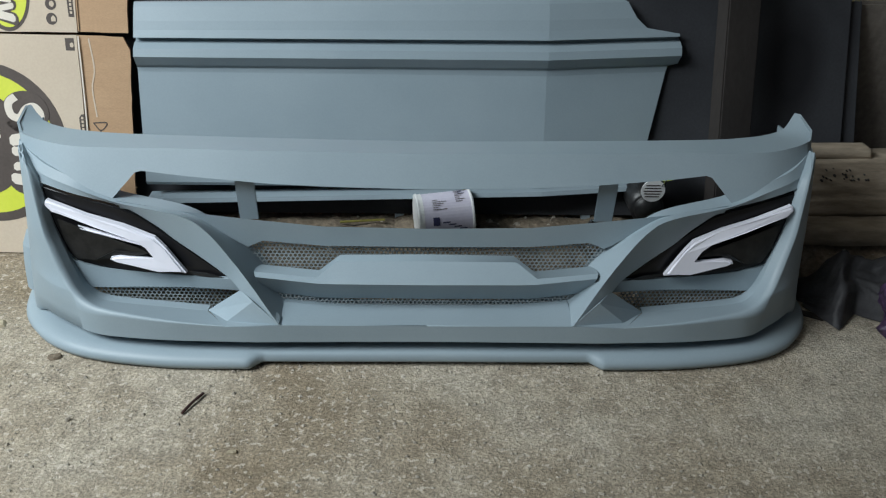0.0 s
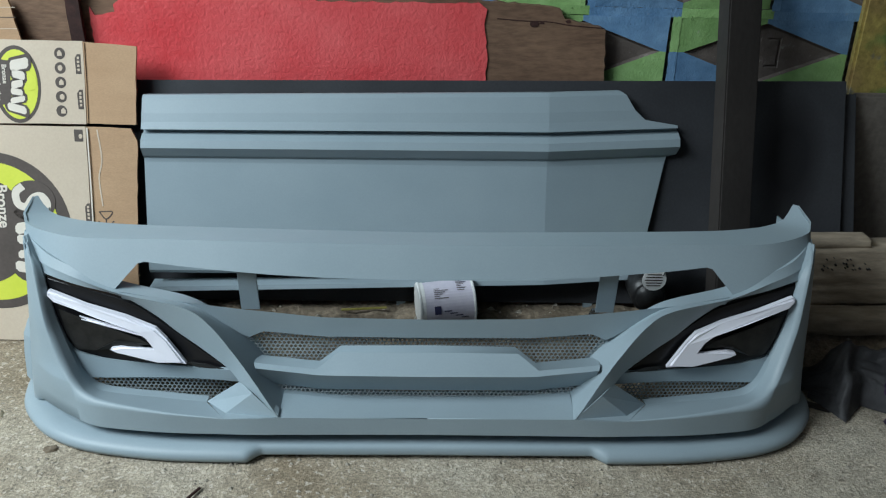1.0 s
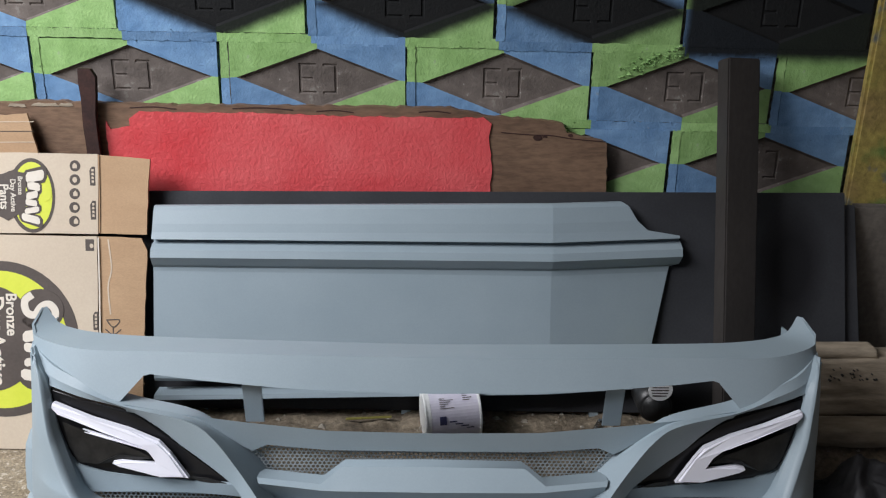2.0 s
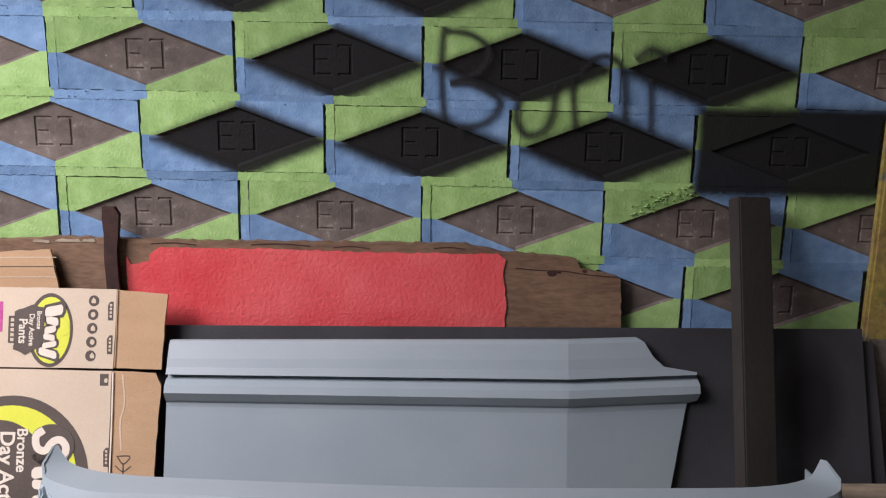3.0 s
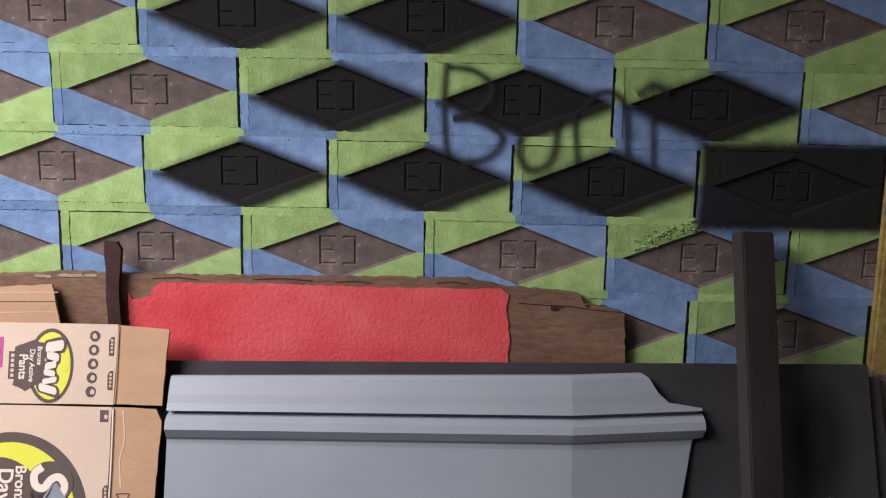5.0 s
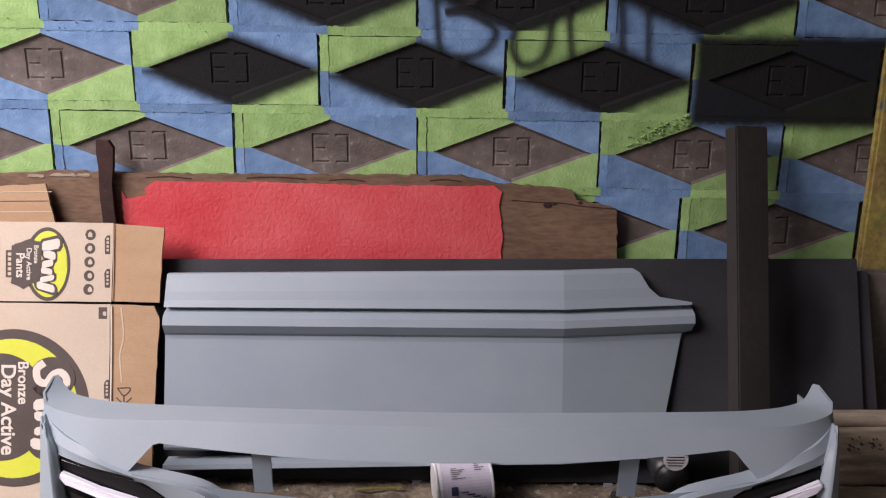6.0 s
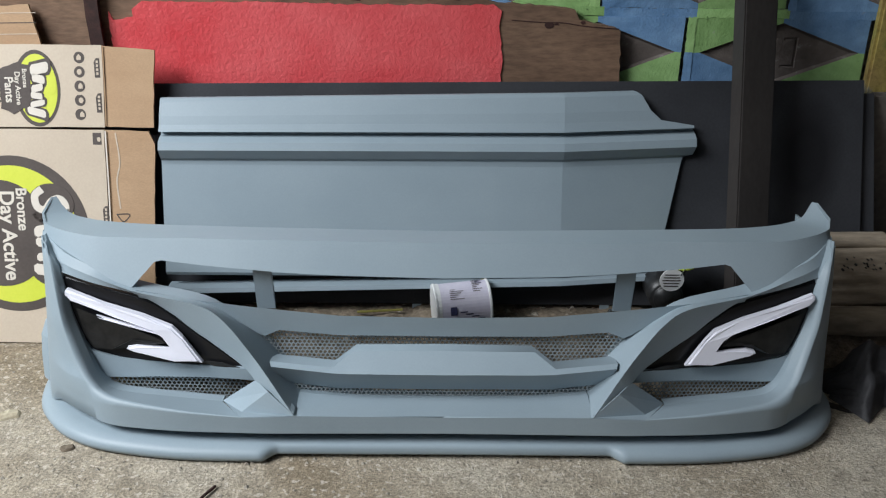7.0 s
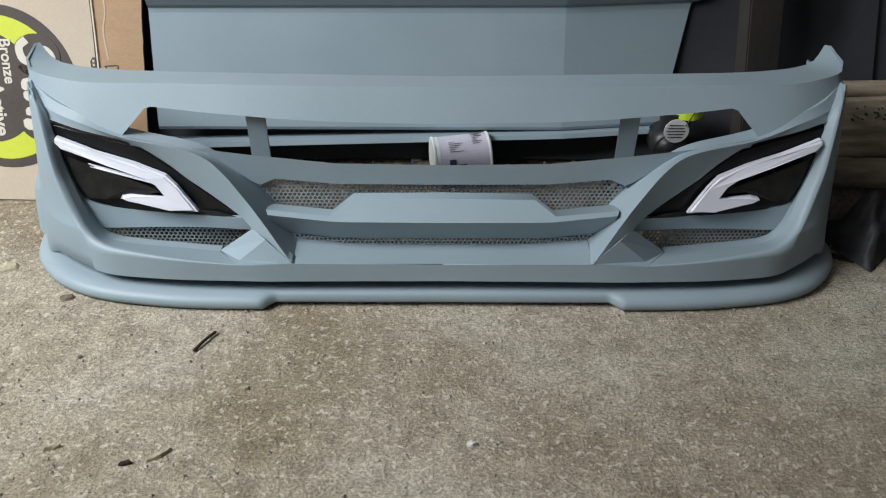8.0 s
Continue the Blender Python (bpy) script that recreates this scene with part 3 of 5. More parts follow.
# headlamps
LAMP = [(0.702, -0.488, 0.296), (0.63, -0.505, 0.277), (0.546, -0.515, 0.259), (0.518, -0.518, 0.244), (0.491, -0.521, 0.226), (0.454, -0.53, 0.196), (0.352, -0.557, 0.137), (0.471, -0.535, 0.131), (0.578, -0.525, 0.136), (0.636, -0.52, 0.148), (0.656, -0.515, 0.172), (0.678, -0.505, 0.225)]
GUIDE = [(0.671, -0.512, 0.269), (0.667, -0.512, 0.272), (0.604, -0.522, 0.2485), (0.54, -0.527, 0.229), (0.488, -0.537, 0.2105), (0.469, -0.545, 0.193), (0.436, -0.556, 0.148), (0.486, -0.551, 0.149), (0.559, -0.541, 0.160), (0.571, -0.54, 0.166), (0.568, -0.54, 0.171), (0.552, -0.541, 0.175), (0.49, -0.546, 0.169), (0.487, -0.545, 0.174), (0.502, -0.541, 0.196), (0.52, -0.537, 0.209), (0.585, -0.531, 0.2275), (0.662, -0.517, 0.251), (0.672, -0.514, 0.262)]
THIN = [(0.621, -0.52, 0.225), (0.508, -0.54, 0.2005), (0.504, -0.54, 0.193), (0.622, -0.52, 0.2175)]


def slab(outline, s, dy, thick):
    """A plate over an uneven outline, with a chamfered rim."""
    bm = bmesh.new()
    mid = sum((Vector(p) for p in outline), Vector()) / len(outline)
    rim = [bm.verts.new(at((u, y + dy + thick, z), s)) for u, y, z in outline]
    top = [bm.verts.new(at((u, y + dy, z), s)) for u, y, z in outline]
    f = bm.faces.new(top)
    n = len(outline)
    for k in range(n):
        bm.faces.new((rim[k], rim[(k + 1) % n], top[(k + 1) % n], top[k]))
    if thick > 0.003:
        bmesh.ops.bevel(bm, geom=[e for e in f.edges], offset=0.004, segments=3, affect="EDGES")
    bmesh.ops.triangulate(bm, faces=[f for f in bm.faces if len(f.verts) > 4], ngon_method="EAR_CLIP")
    return bm


for s in (-1, 1):
    lamp = part("headlamp", slab(LAMP, s, 0.0, 0.02), lamp_black, BUMPER, "gloss black headlamp with white light guide")
    part("light_guide", slab(GUIDE, s, -0.004, 0.012), lamp_white, lamp, "white hook-shaped light guide")
    part("reflector", slab([(0.655, -0.514, 0.236), (0.59, -0.524, 0.212), (0.52, -0.536, 0.19), (0.5, -0.54, 0.18), (0.56, -0.537, 0.184), (0.6, -0.53, 0.16), (0.632, -0.524, 0.16), (0.648, -0.518, 0.19)], s, -0.003, 0.002), lamp_inner, lamp)
    if s < 0:
        part("light_strip", slab(THIN, s, -0.004, 0.006), lamp_white, lamp)
    part("lamp_rim", slab([(0.352, -0.559, 0.1355), (0.42, -0.547, 0.138), (0.44, -0.543, 0.145), (0.40, -0.551, 0.146)], s, -0.003, 0.002), lamp_inner, lamp)

# front lip along the floor
LIP_PLAN = [(0, -0.617), (0.2, -0.618), (0.4, -0.617), (0.5, -0.61), (0.6, -0.591), (0.66, -0.563), (0.70, -0.525), (0.727, -0.48), (0.738, -0.42), (0.742, -0.30)]


def lip():
    plan = [(p.x, p.y) for p in curve_through([(u, y, 0) for u, y in LIP_PLAN], 130)]
    bm = bmesh.new()
    halves = []
    for s in (-1, 1):
        rows = []
        for k, (u, y) in enumerate(plan):
            a, b = plan[max(k - 1, 0)], plan[min(k + 1, len(plan) - 1)]
            t = Vector((b[0] - a[0], b[1] - a[1])).normalized()
            nx, ny = t.y, -t.x
            step = min(max((u - 0.298) / 0.022, 0), 1)
            out, low = 0.012 + 0.017 * step, 0.004 * (1 - step)
            prof = [(-0.03, 0.0285), (0.0, 0.0300), (0.012, 0.0298), (0.6 * out + 0.012, 0.0275), (out + 0.008, 0.0215), (out + 0.011, 0.0145), (out + 0.008, 0.006 + low), (out, 0.001 + low), (-0.02, 0.001 + low)]
            rows.append([at((u + nx * d, y + ny * d, z), s) for d, z in prof])
        halves.append(rows)
    rows = [[bm.verts.new(p) for p in r] for r in halves[0][:0:-1] + halves[1]]
    for a, b in zip(rows, rows[1:]):
        for k in range(len(a) - 1):
            bm.faces.new((a[k], a[k + 1], b[k + 1], b[k])).smooth = True
    return bm


part("front_lip", lip(), primer, BUMPER)
for s in (-1, 1):
    bm = bmesh.new()
    if s > 0:
        continue
    strips(bm, [[at((0.746 + w * k, -0.452 + 0.02 * k * k + 0.012 * i, z), s) for k in (0, 0.4, 0.75, 1.0)] for i, (w, z) in enumerate(((0.030, 0.036), (0.031, 0.08), (0.029, 0.12), (0.02, 0.146), (0.006, 0.156)))])
    solid(part("side_fin", bm, primer, BUMPER), 0.004)
for s in (-1, 1):
    part("bracket", box_bm(-0.0175, 0.0175, -0.0015, 0.0015, -0.06, 0.034, bevel=0.001, m=Matrix.Translation(at((0.33, -0.482, 0.275), s)) @ pose(0, 0, 0, 8 , 0, 0)), primer, BUMPER, "flat grey support strap")

# ---- primed body panel leaning on the charcoal sheets ----
LEAN_K = 0.265


def lean_y(z):
    return -0.05 - LEAN_K * (0.565 - z)


def body_panel():
    ob = thing("body_panel", "blue-grey primed bus body panel leaning on dark sheets", "body panel")
    def row(z, off, right, rise=0.0):
        xs = [-0.54 + (0.31 + 0.54) * k / 10 for k in range(11)] + [0.31 + (right - 0.31) * k / 5 for k in range(1, 6)]
        return [Vector((x, lean_y(z) - off - 0.036 + 0.15 * max(0, x - 0.31), z + rise * (min(x, 0.31) + 0.55))) for x in xs]
    upper = [row(0.518, 0.0, 0.462, 0.02), row(0.519, 0.012, 0.465, 0.02), row(0.512, 0.017, 0.478, 0.02), row(0.486, 0.026, 0.497, 0.016), row(0.47, 0.03, 0.52, 0.012), row(0.461, 0.034, 0.592, 0.008), row(0.4575, 0.036, 0.593, 0.006), row(0.4545, 0.018, 0.593, 0.006)]
    ridge_rows = [row(0.4545, 0.018, 0.593, 0.006), row(0.4475, 0.018, 0.596, 0.006), row(0.446, 0.030, 0.597, 0.004), row(0.438, 0.042, 0.598, 0.004), row(0.423, 0.045, 0.598, 0.004), row(0.403, 0.030, 0.594, 0.004), row(0.397, 0.0235, 0.574, 0.004)]
    face = [row(0.397, 0.023, 0.574, 0.004), row(0.388, 0.022, 0.571), row(0.165, 0.026, 0.525), row(0.158, 0.022, 0.524), row(0.156, 0.006, 0.523)]
    foot = [row(0.129, -0.01, 0.523, 0.03), row(0.130, 0.030, 0.526, 0.03), row(0.121, 0.032, 0.526, 0.03), row(0.118, 0.012, 0.524, 0.03)]
    for x in (-0.45, 0.0, 0.42):
        part("rib", box_bm(x - 0.01, x + 0.01, -0.004, 0.004, 0.0, 0.10, m=Matrix.Translation((0, lean_y(0.06) - 0.004, 0.055)) @ pose(0, 0, 0, -14.8, 0, 0)), primer, ob)
    for name, rows in (("top_band", upper), ("ridge", ridge_rows), ("face", face), ("foot_flange", foot)):
        bm = bmesh.new()
        strips(bm, rows)
        for e in bm.edges:
            if all(abs(v.co.x - 0.31) < 1e-4 for v in e.verts):
                e.smooth = False
        solid(part(name, bm, primer, ob), 0.003)


body_panel()


def leaning_sheet(name, x0, x1, left, length, y_foot, z_foot, mat, label, skew=0.0, thick=0.006):
    """A flat board on its lower edge, leaning back on the wall."""
    ob = thing(name, label, "sheet", at=pose(0, y_foot, z_foot, -math.degrees(math.atan(LEAN_K)), 0, 0))
    bm = bmesh.new()
    flat(bm, [(x0, 0), (x1 + skew, 0), (x1, length), (x0, left)], 0.0, thick)
    bmesh.ops.bevel(bm, geom=list(bm.edges), offset=0.001, segments=1, affect="EDGES")
    part("sheet", bm, mat, ob)
    return ob


leaning_sheet("metal_sheet", -0.66, 0.958, 0.478, 0.498, -0.183, 0.075, dark_patch_sheet(), "charcoal metal sheet with a soft dark patch leaning on the wall", skew=0.03)
leaning_sheet("metal_sheet", -0.5, 0.988, 0.46, 0.468, -0.171, 0.075, sheet_grey, "second charcoal sheet behind the first, edge showing", skew=0.04)


def post():
    ob = thing("steel_post", "brown-primed square steel tube leaning on the wall", "post")
    a, b = Vector((0.703, -0.275, 0.065)), Vector((0.690, -0.05, 0.84))
    m = Matrix.Translation(a) @ (b - a).to_track_quat("Z", "Y").to_matrix().to_4x4() @ pose(0, 0, 0, 0, 0, 9)
    h = (b - a).length
    part("tube", box_bm(-0.037, 0.037, -0.022, 0.022, 0, h, bevel=0.003, m=m), steel_brown, ob)
    part("weld_seam", box_bm(-0.031, -0.0295, -0.0228, -0.021, 0.05, h - 0.01, m=m), chrome, ob)


post()

# ---- board with red paint, rusty bar ----


def ragged(points, step, amp, seed):
    """The outline with extra points between, each moved a little."""
    rnd = random.Random(seed)
    out = []
    for (ax, az), (bx, bz) in zip(points, points[1:] + points[:1]):
        n = max(1, int(math.hypot(bx - ax, bz - az) / step))
        for k in range(n):
            out.append((ax + (bx - ax) * k / n + rnd.uniform(-amp, amp), az + (bz - az) * k / n + rnd.uniform(-amp, amp)))
    return out


def painted_board():
    ob = thing("plywood_board", "weathered plywood board with a flaking glossy red painted area", "board")
    bm = bmesh.new()
    flat(bm, ragged([(-1.15, 0.04), (0.445, 0.04), (0.441, 0.50), (0.434, 0.652), (0.375, 0.668), (0.345, 0.674), (0.335, 0.692), (0.30, 0.698), (0.16, 0.708), (0.09, 0.724), (-0.25, 0.722), (-0.55, 0.72), (-0.8, 0.724), (-1.15, 0.70)], 0.012, 0.0022, 3), -0.006, 0.02)
    part("plywood", bm, ply, ob)
    bm = bmesh.new()
    flat(bm, ragged([(-0.655, 0.35), (0.184, 0.35), (0.180, 0.555), (0.182, 0.60), (0.172, 0.66), (0.178, 0.69), (0.160, 0.704), (-0.1, 0.702), (-0.35, 0.706), (-0.58, 0.704), (-0.605, 0.69), (-0.602, 0.672), (-0.645, 0.665), (-0.655, 0.685)], 0.012, 0.002, 5), -0.026, 0.003)
    for kx, kz, kr, seed in ((0.280, 0.662, 0.011, 41), (0.296, 0.665, 0.005, 42), (0.352, 0.668, 0.006, 43)):
        plate_bm = bmesh.new()
        flat(plate_bm, ragged(ellipse(kx, kz, kr, kr * 0.55, 10), 0.004, 0.0012, seed), -0.0258, 0.0012)
        part("knot", plate_bm, rust, ob)
    for cx, cz, cw, seed in ((-0.78, 0.716, 0.03, 44), (-0.735, 0.7165, 0.016, 45), (-0.84, 0.713, 0.02, 46)):
        plate_bm = bmesh.new()
        flat(plate_bm, ragged([(cx - cw, cz - 0.002), (cx + cw, cz - 0.003), (cx + cw * 0.8, cz + 0.004), (cx - cw * 0.7, cz + 0.003)], 0.008, 0.0012, seed), -0.0258, 0.0016)
        part("chip", plate_bm, wood_old, ob, "pale splintered chip")
    part("split", ribbon([(0.20, 0.672), (0.26, 0.668), (0.31, 0.667), (0.36, 0.660), (0.43, 0.655)], 0.0022, -0.0255, 40, 0.001), rust, ob)
    for x0, x1, z in ((-0.60, -0.50, 0.712), (-0.38, -0.25, 0.714), (-0.2, -0.12, 0.711), (0.02, 0.09, 0.713)):
        part("split", ribbon([(x0, z), ((x0 + x1) / 2, z + 0.003), (x1, z - 0.001)], 0.0025, -0.0255, 16, 0.001), rust, ob)
    part("red_paint", bm, red_mat, ob, "thick glossy red paint, torn at its edges")


painted_board()


def rusty_bar():
    ob = thing("steel_bar", "rusty dark brown flat steel bar upright against the wall", "bar")
    bm = bmesh.new()
    flat(bm, ragged([(-0.695, 0.0), (-0.667, 0.0), (-0.667, 0.60), (-0.665, 0.70), (-0.660, 0.78), (-0.666, 0.797), (-0.693, 0.797)], 0.03, 0.0025, 8), -0.034, 0.014)
    part("bar", bm, rust, ob)


rusty_bar()

# ---- cardboard ----


def text_mesh(body, height, depth=0.0004):
    """Lettering in the built-in font, reading downwards, its face towards -y, centred."""
    cu = bpy.data.curves.new("lettering", "FONT")
    cu.body, cu.size, cu.extrude, cu.align_x, cu.align_y, cu.offset = body, height, depth, "CENTER", "CENTER", height * 0.02
    tmp = new("lettering", cu)
    bpy.context.view_layer.update()
    me = bpy.data.meshes.new_from_object(tmp.evaluated_get(bpy.context.evaluated_depsgraph_get()))
    bpy.data.objects.remove(tmp)
    me.transform(Matrix(((0, 1, 0, 0), (0, 0, -1, 0), (-1, 0, 0, 0), (0, 0, 0, 1))))
    return me


def lettering(body, height, mat, parent, x, y, z, stretch=1.0):
    me = text_mesh(body, height)
    me.transform(Matrix.Diagonal((1, 1, stretch, 1)))
    me.materials.append(mat)
    ob = new("lettering", me)
    ob.parent, ob.location = parent, (x, y, z)
    return ob


def plate(name, outline, mat, parent, y, thick=0.0006, label=""):
    bm = bmesh.new()
    flat(bm, outline, y, thick)
    return part(name, bm, mat, parent, label)


def carton():
    ob = thing("cardboard_carton", "opened-out pale cardboard carton with lime printed emblems, leaning on the wall", "carton", at=pose(0, -0.24, 0.0, -14.04, 0, 0))
    upper = plate("upper_panel", ragged([(-1.3, 0.474), (-0.658, 0.473), (-0.655, 0.643), (-1.3, 0.643)], 0.04, 0.0008, 11), kraft_pale, ob, 0.0, 0.006)
    lower = plate("lower_panel", ragged([(-1.3, 0.002), (-0.664, 0.002), (-0.661, 0.468), (-1.3, 0.470)], 0.04, 0.0008, 12), kraft_pale, ob, 0.0, 0.006)
    plate("upper_flap", ragged([(-0.654, 0.474), (-0.556, 0.474), (-0.547, 0.633), (-0.652, 0.641)], 0.02, 0.001, 13), kraft, ob, 0.002, 0.006, "plain brown carton flap")
    low_flap = plate("lower_flap", ragged([(-0.661, 0.002), (-0.575, 0.002), (-0.563, 0.30), (-0.555, 0.44), (-0.568, 0.466), (-0.66, 0.468)], 0.02, 0.001, 14), kraft, ob, 0.003, 0.006, "creased brown carton flap")
    for zc in (0.09, 0.15, 0.205, 0.262, 0.318, 0.372, 0.425):
        part("crease", ribbon([(-0.658, zc), (-0.61, zc + 0.002), (-0.565, zc - 0.001)], 0.0016, -0.0028, 12, 0.0005), kraft, low_flap)
    part("crease", ribbon([(-0.638, 0.462), (-0.632, 0.40), (-0.64, 0.36), (-0.636, 0.30)], 0.003, -0.0028, 20, 0.0008), kraft_pale, low_flap)
    part("fold", ribbon([(-0.660, 0.004), (-0.659, 0.2), (-0.6575, 0.35), (-0.658, 0.466)], 0.003, -0.0055, 20, 0.001), white_ink, lower)
    part("fold", ribbon([(-0.655, 0.476), (-0.6535, 0.55), (-0.653, 0.641)], 0.002, -0.0055, 20, 0.001), kraft, upper)
    y = -0.0058
    # small emblem
    e = plate("emblem", ellipse(-0.795, 0.553, 0.049, 0.079), ink, upper, y, label="oval lime and brown printed emblem")
    plate("oval", ellipse(-0.794, 0.553, 0.042, 0.071), lime, e, y - 0.0004)
    plate("patch", ragged([(-0.872, 0.512), (-0.846, 0.500), (-0.808, 0.520), (-0.806, 0.600), (-0.832, 0.606), (-0.872, 0.592)], 0.01, 0.0012, 31), ink, e, y - 0.0008)
    plate("tab", [(-0.884, 0.524), (-0.866, 0.524), (-0.866, 0.582), (-0.884, 0.582)], ink, e, y - 0.0004)
    for k in range(5):
        plate("bar", [(-0.879, 0.528 + 0.0105 * k), (-0.872, 0.528 + 0.0105 * k), (-0.872, 0.535 + 0.0105 * k), (-0.879, 0.535 + 0.0105 * k)], kraft_pale, e, y - 0.0012)
    plate("patch", ellipse(-0.768, 0.558, 0.015, 0.017), lime, e, y - 0.0010)
    for bx, bz, rx, rz, lean in ((-0.787, 0.594, 0.019, 0.011, 0.004), (-0.790, 0.573, 0.013, 0.0085, -0.003), (-0.794, 0.554, 0.012, 0.0075, 0.003), (-0.796, 0.538, 0.012, 0.0065, -0.002), (-0.795, 0.522, 0.015, 0.006, 0.003), (-0.798, 0.504, 0.019, 0.008, -0.005)):
        shape = [(bx + rx * c, bz + rz * d + lean * c) for c, d in ((-1, -0.5), (-0.8, -1), (0.8, -1), (1, -0.5), (1, 0.5), (0.8, 1), (-0.8, 1), (-1, 0.5))]
        plate("patch", [(bx + 1.3 * (x - bx), bz + 1.6 * (z - bz)) for x, z in shape], ink, e, y - 0.0012)
        plate("brand_shape", shape, white_ink, e, y - 0.0016)
    lettering("Bronze", 0.0135, white_ink, e, -0.8185, y - 0.0018, 0.574)
    lettering("Day Active", 0.0155, white_ink, e, -0.834, y - 0.0018, 0.553)
    lettering("Pants", 0.025, white_ink, e, -0.853, y - 0.0018, 0.550)
    # large emblem
    e = plate("emblem", ellipse(-0.866, 0.243, 0.163, 0.170, 56), ink, lower, y, label="large round lime and brown printed emblem")
    plate("oval", ellipse(-0.868, 0.242, 0.140, 0.150, 56), lime, e, y - 0.0004)
    plate("patch", ellipse(-0.895, 0.245, 0.105, 0.116, 48), ink, e, y - 0.0008)
    plate("patch", ellipse(-0.783, 0.309, 0.049, 0.045), ink, e, y - 0.0010)
    plate("patch", ellipse(-0.800, 0.215, 0.050, 0.082), ink, e, y - 0.0010)
    plate("patch", ellipse(-0.752, 0.250, 0.024, 0.026), lime, e, y - 0.0012)
    part("brand_shape", ribbon([(-0.800, 0.342), (-0.816, 0.328), (-0.813, 0.304), (-0.796, 0.298), (-0.781, 0.316), (-0.764, 0.321), (-0.752, 0.306), (-0.757, 0.286), (-0.772, 0.278)], 0.016, y - 0.0016), white_ink, e)
    for bz, rx, rz, lean in ((0.254, 0.028, 0.012, 0.005), (0.224, 0.026, 0.010, -0.004), (0.197, 0.026, 0.009, 0.004), (0.163, 0.034, 0.012, -0.006)):
        plate("brand_shape", [(-0.795 + rx * c, bz + rz * d + lean * c) for c, d in ((-1, -0.5), (-0.8, -1), (0.8, -1), (1, -0.5), (1, 0.5), (0.8, 1), (-0.8, 1), (-1, 0.5))], white_ink, e, y - 0.0016)
    lettering("Bronze", 0.032, white_ink, e, -0.846, y - 0.0018, 0.298)
    lettering("Day Active", 0.044, white_ink, e, -0.878, y - 0.0018, 0.240)
    lettering("Pants", 0.06, white_ink, e, -0.925, y - 0.0018, 0.24)
    # handling marks
    for k in range(5):
        zc = 0.617 - 0.0293 * k
        ic = plate("handling_mark", ellipse(-0.703 - 0.001 * k, zc, 0.0112, 0.0118, 20), ink, upper, y)
        plate("arrow", [(-0.708, zc - 0.005), (-0.699, zc - 0.005), (-0.699, zc + 0.002), (-0.7035, zc + 0.007), (-0.708, zc + 0.002)] if k % 2 == 0 else ellipse(-0.704, zc, 0.005, 0.006, 10), kraft_pale, ic, y - 0.0005)
    for zc, owner in ((0.596, upper), (0.524, upper), (0.286, lower)):
        h = 0.020
        tag = plate("printed_tab", [(-0.672, zc - h), (-0.661, zc - h), (-0.661, zc + h), (-0.668, zc + h), (-0.673, zc + 0.6 * h)], ink, owner, y)
        for k in range(4):
            plate("bar", [(-0.6685, zc - 0.014 + 0.008 * k), (-0.664, zc - 0.014 + 0.008 * k), (-0.664, zc - 0.009 + 0.008 * k), (-0.6685, zc - 0.009 + 0.008 * k)], kraft_pale, tag, y - 0.0005)
    plate("printed_tab", [(-0.685, 0.437), (-0.667, 0.437), (-0.667, 0.462), (-0.685, 0.462)], ink, lower, y)
    plate("printed_tab", ellipse(-0.672, 0.448, 0.004, 0.005, 12), kraft_pale, lower, y - 0.0006)
    part("fork_mark", ribbon([(-0.645, 0.288), (-0.617, 0.288), (-0.631, 0.272), (-0.645, 0.288)], 0.0025, -0.003, 30), ink, low_flap)
    part("fork_mark", ribbon([(-0.648, 0.268), (-0.631, 0.256), (-0.614, 0.268)], 0.0025, -0.003, 20), ink, low_flap)
    part("fork_mark", ribbon([(-0.631, 0.274), (-0.631, 0.262), (-0.631, 0.246)], 0.0025, -0.003, 10), ink, low_flap)
    plate("printed_panel", [(-0.935, 0.545), (-0.897, 0.548), (-0.897, 0.612), (-0.935, 0.612)], pink_ink, upper, y)


carton()


def second_carton():
    ob = thing("cardboard_piece", "torn brown cardboard flap standing behind the carton", "cardboard", at=pose(0, -0.16, 0.0, -10, 0, 0))
    p = plate("flap", ragged([(-1.2, 0.0), (-0.80, 0.0), (-0.795, 0.62), (-0.812, 0.71), (-0.84, 0.706), (-0.98, 0.70), (-1.2, 0.70)], 0.02, 0.002, 21), kraft, ob, 0.0, 0.006)
    for zc in (0.645, 0.668, 0.688):
        part("crease", ribbon([(-0.99, zc), (-0.9, zc + 0.002), (-0.80, zc + 0.004)], 0.0016, -0.006, 14, 0.0006), ink if zc == 0.668 else kraft_pale, p)


second_carton()

# ---- old beam by the wall ----


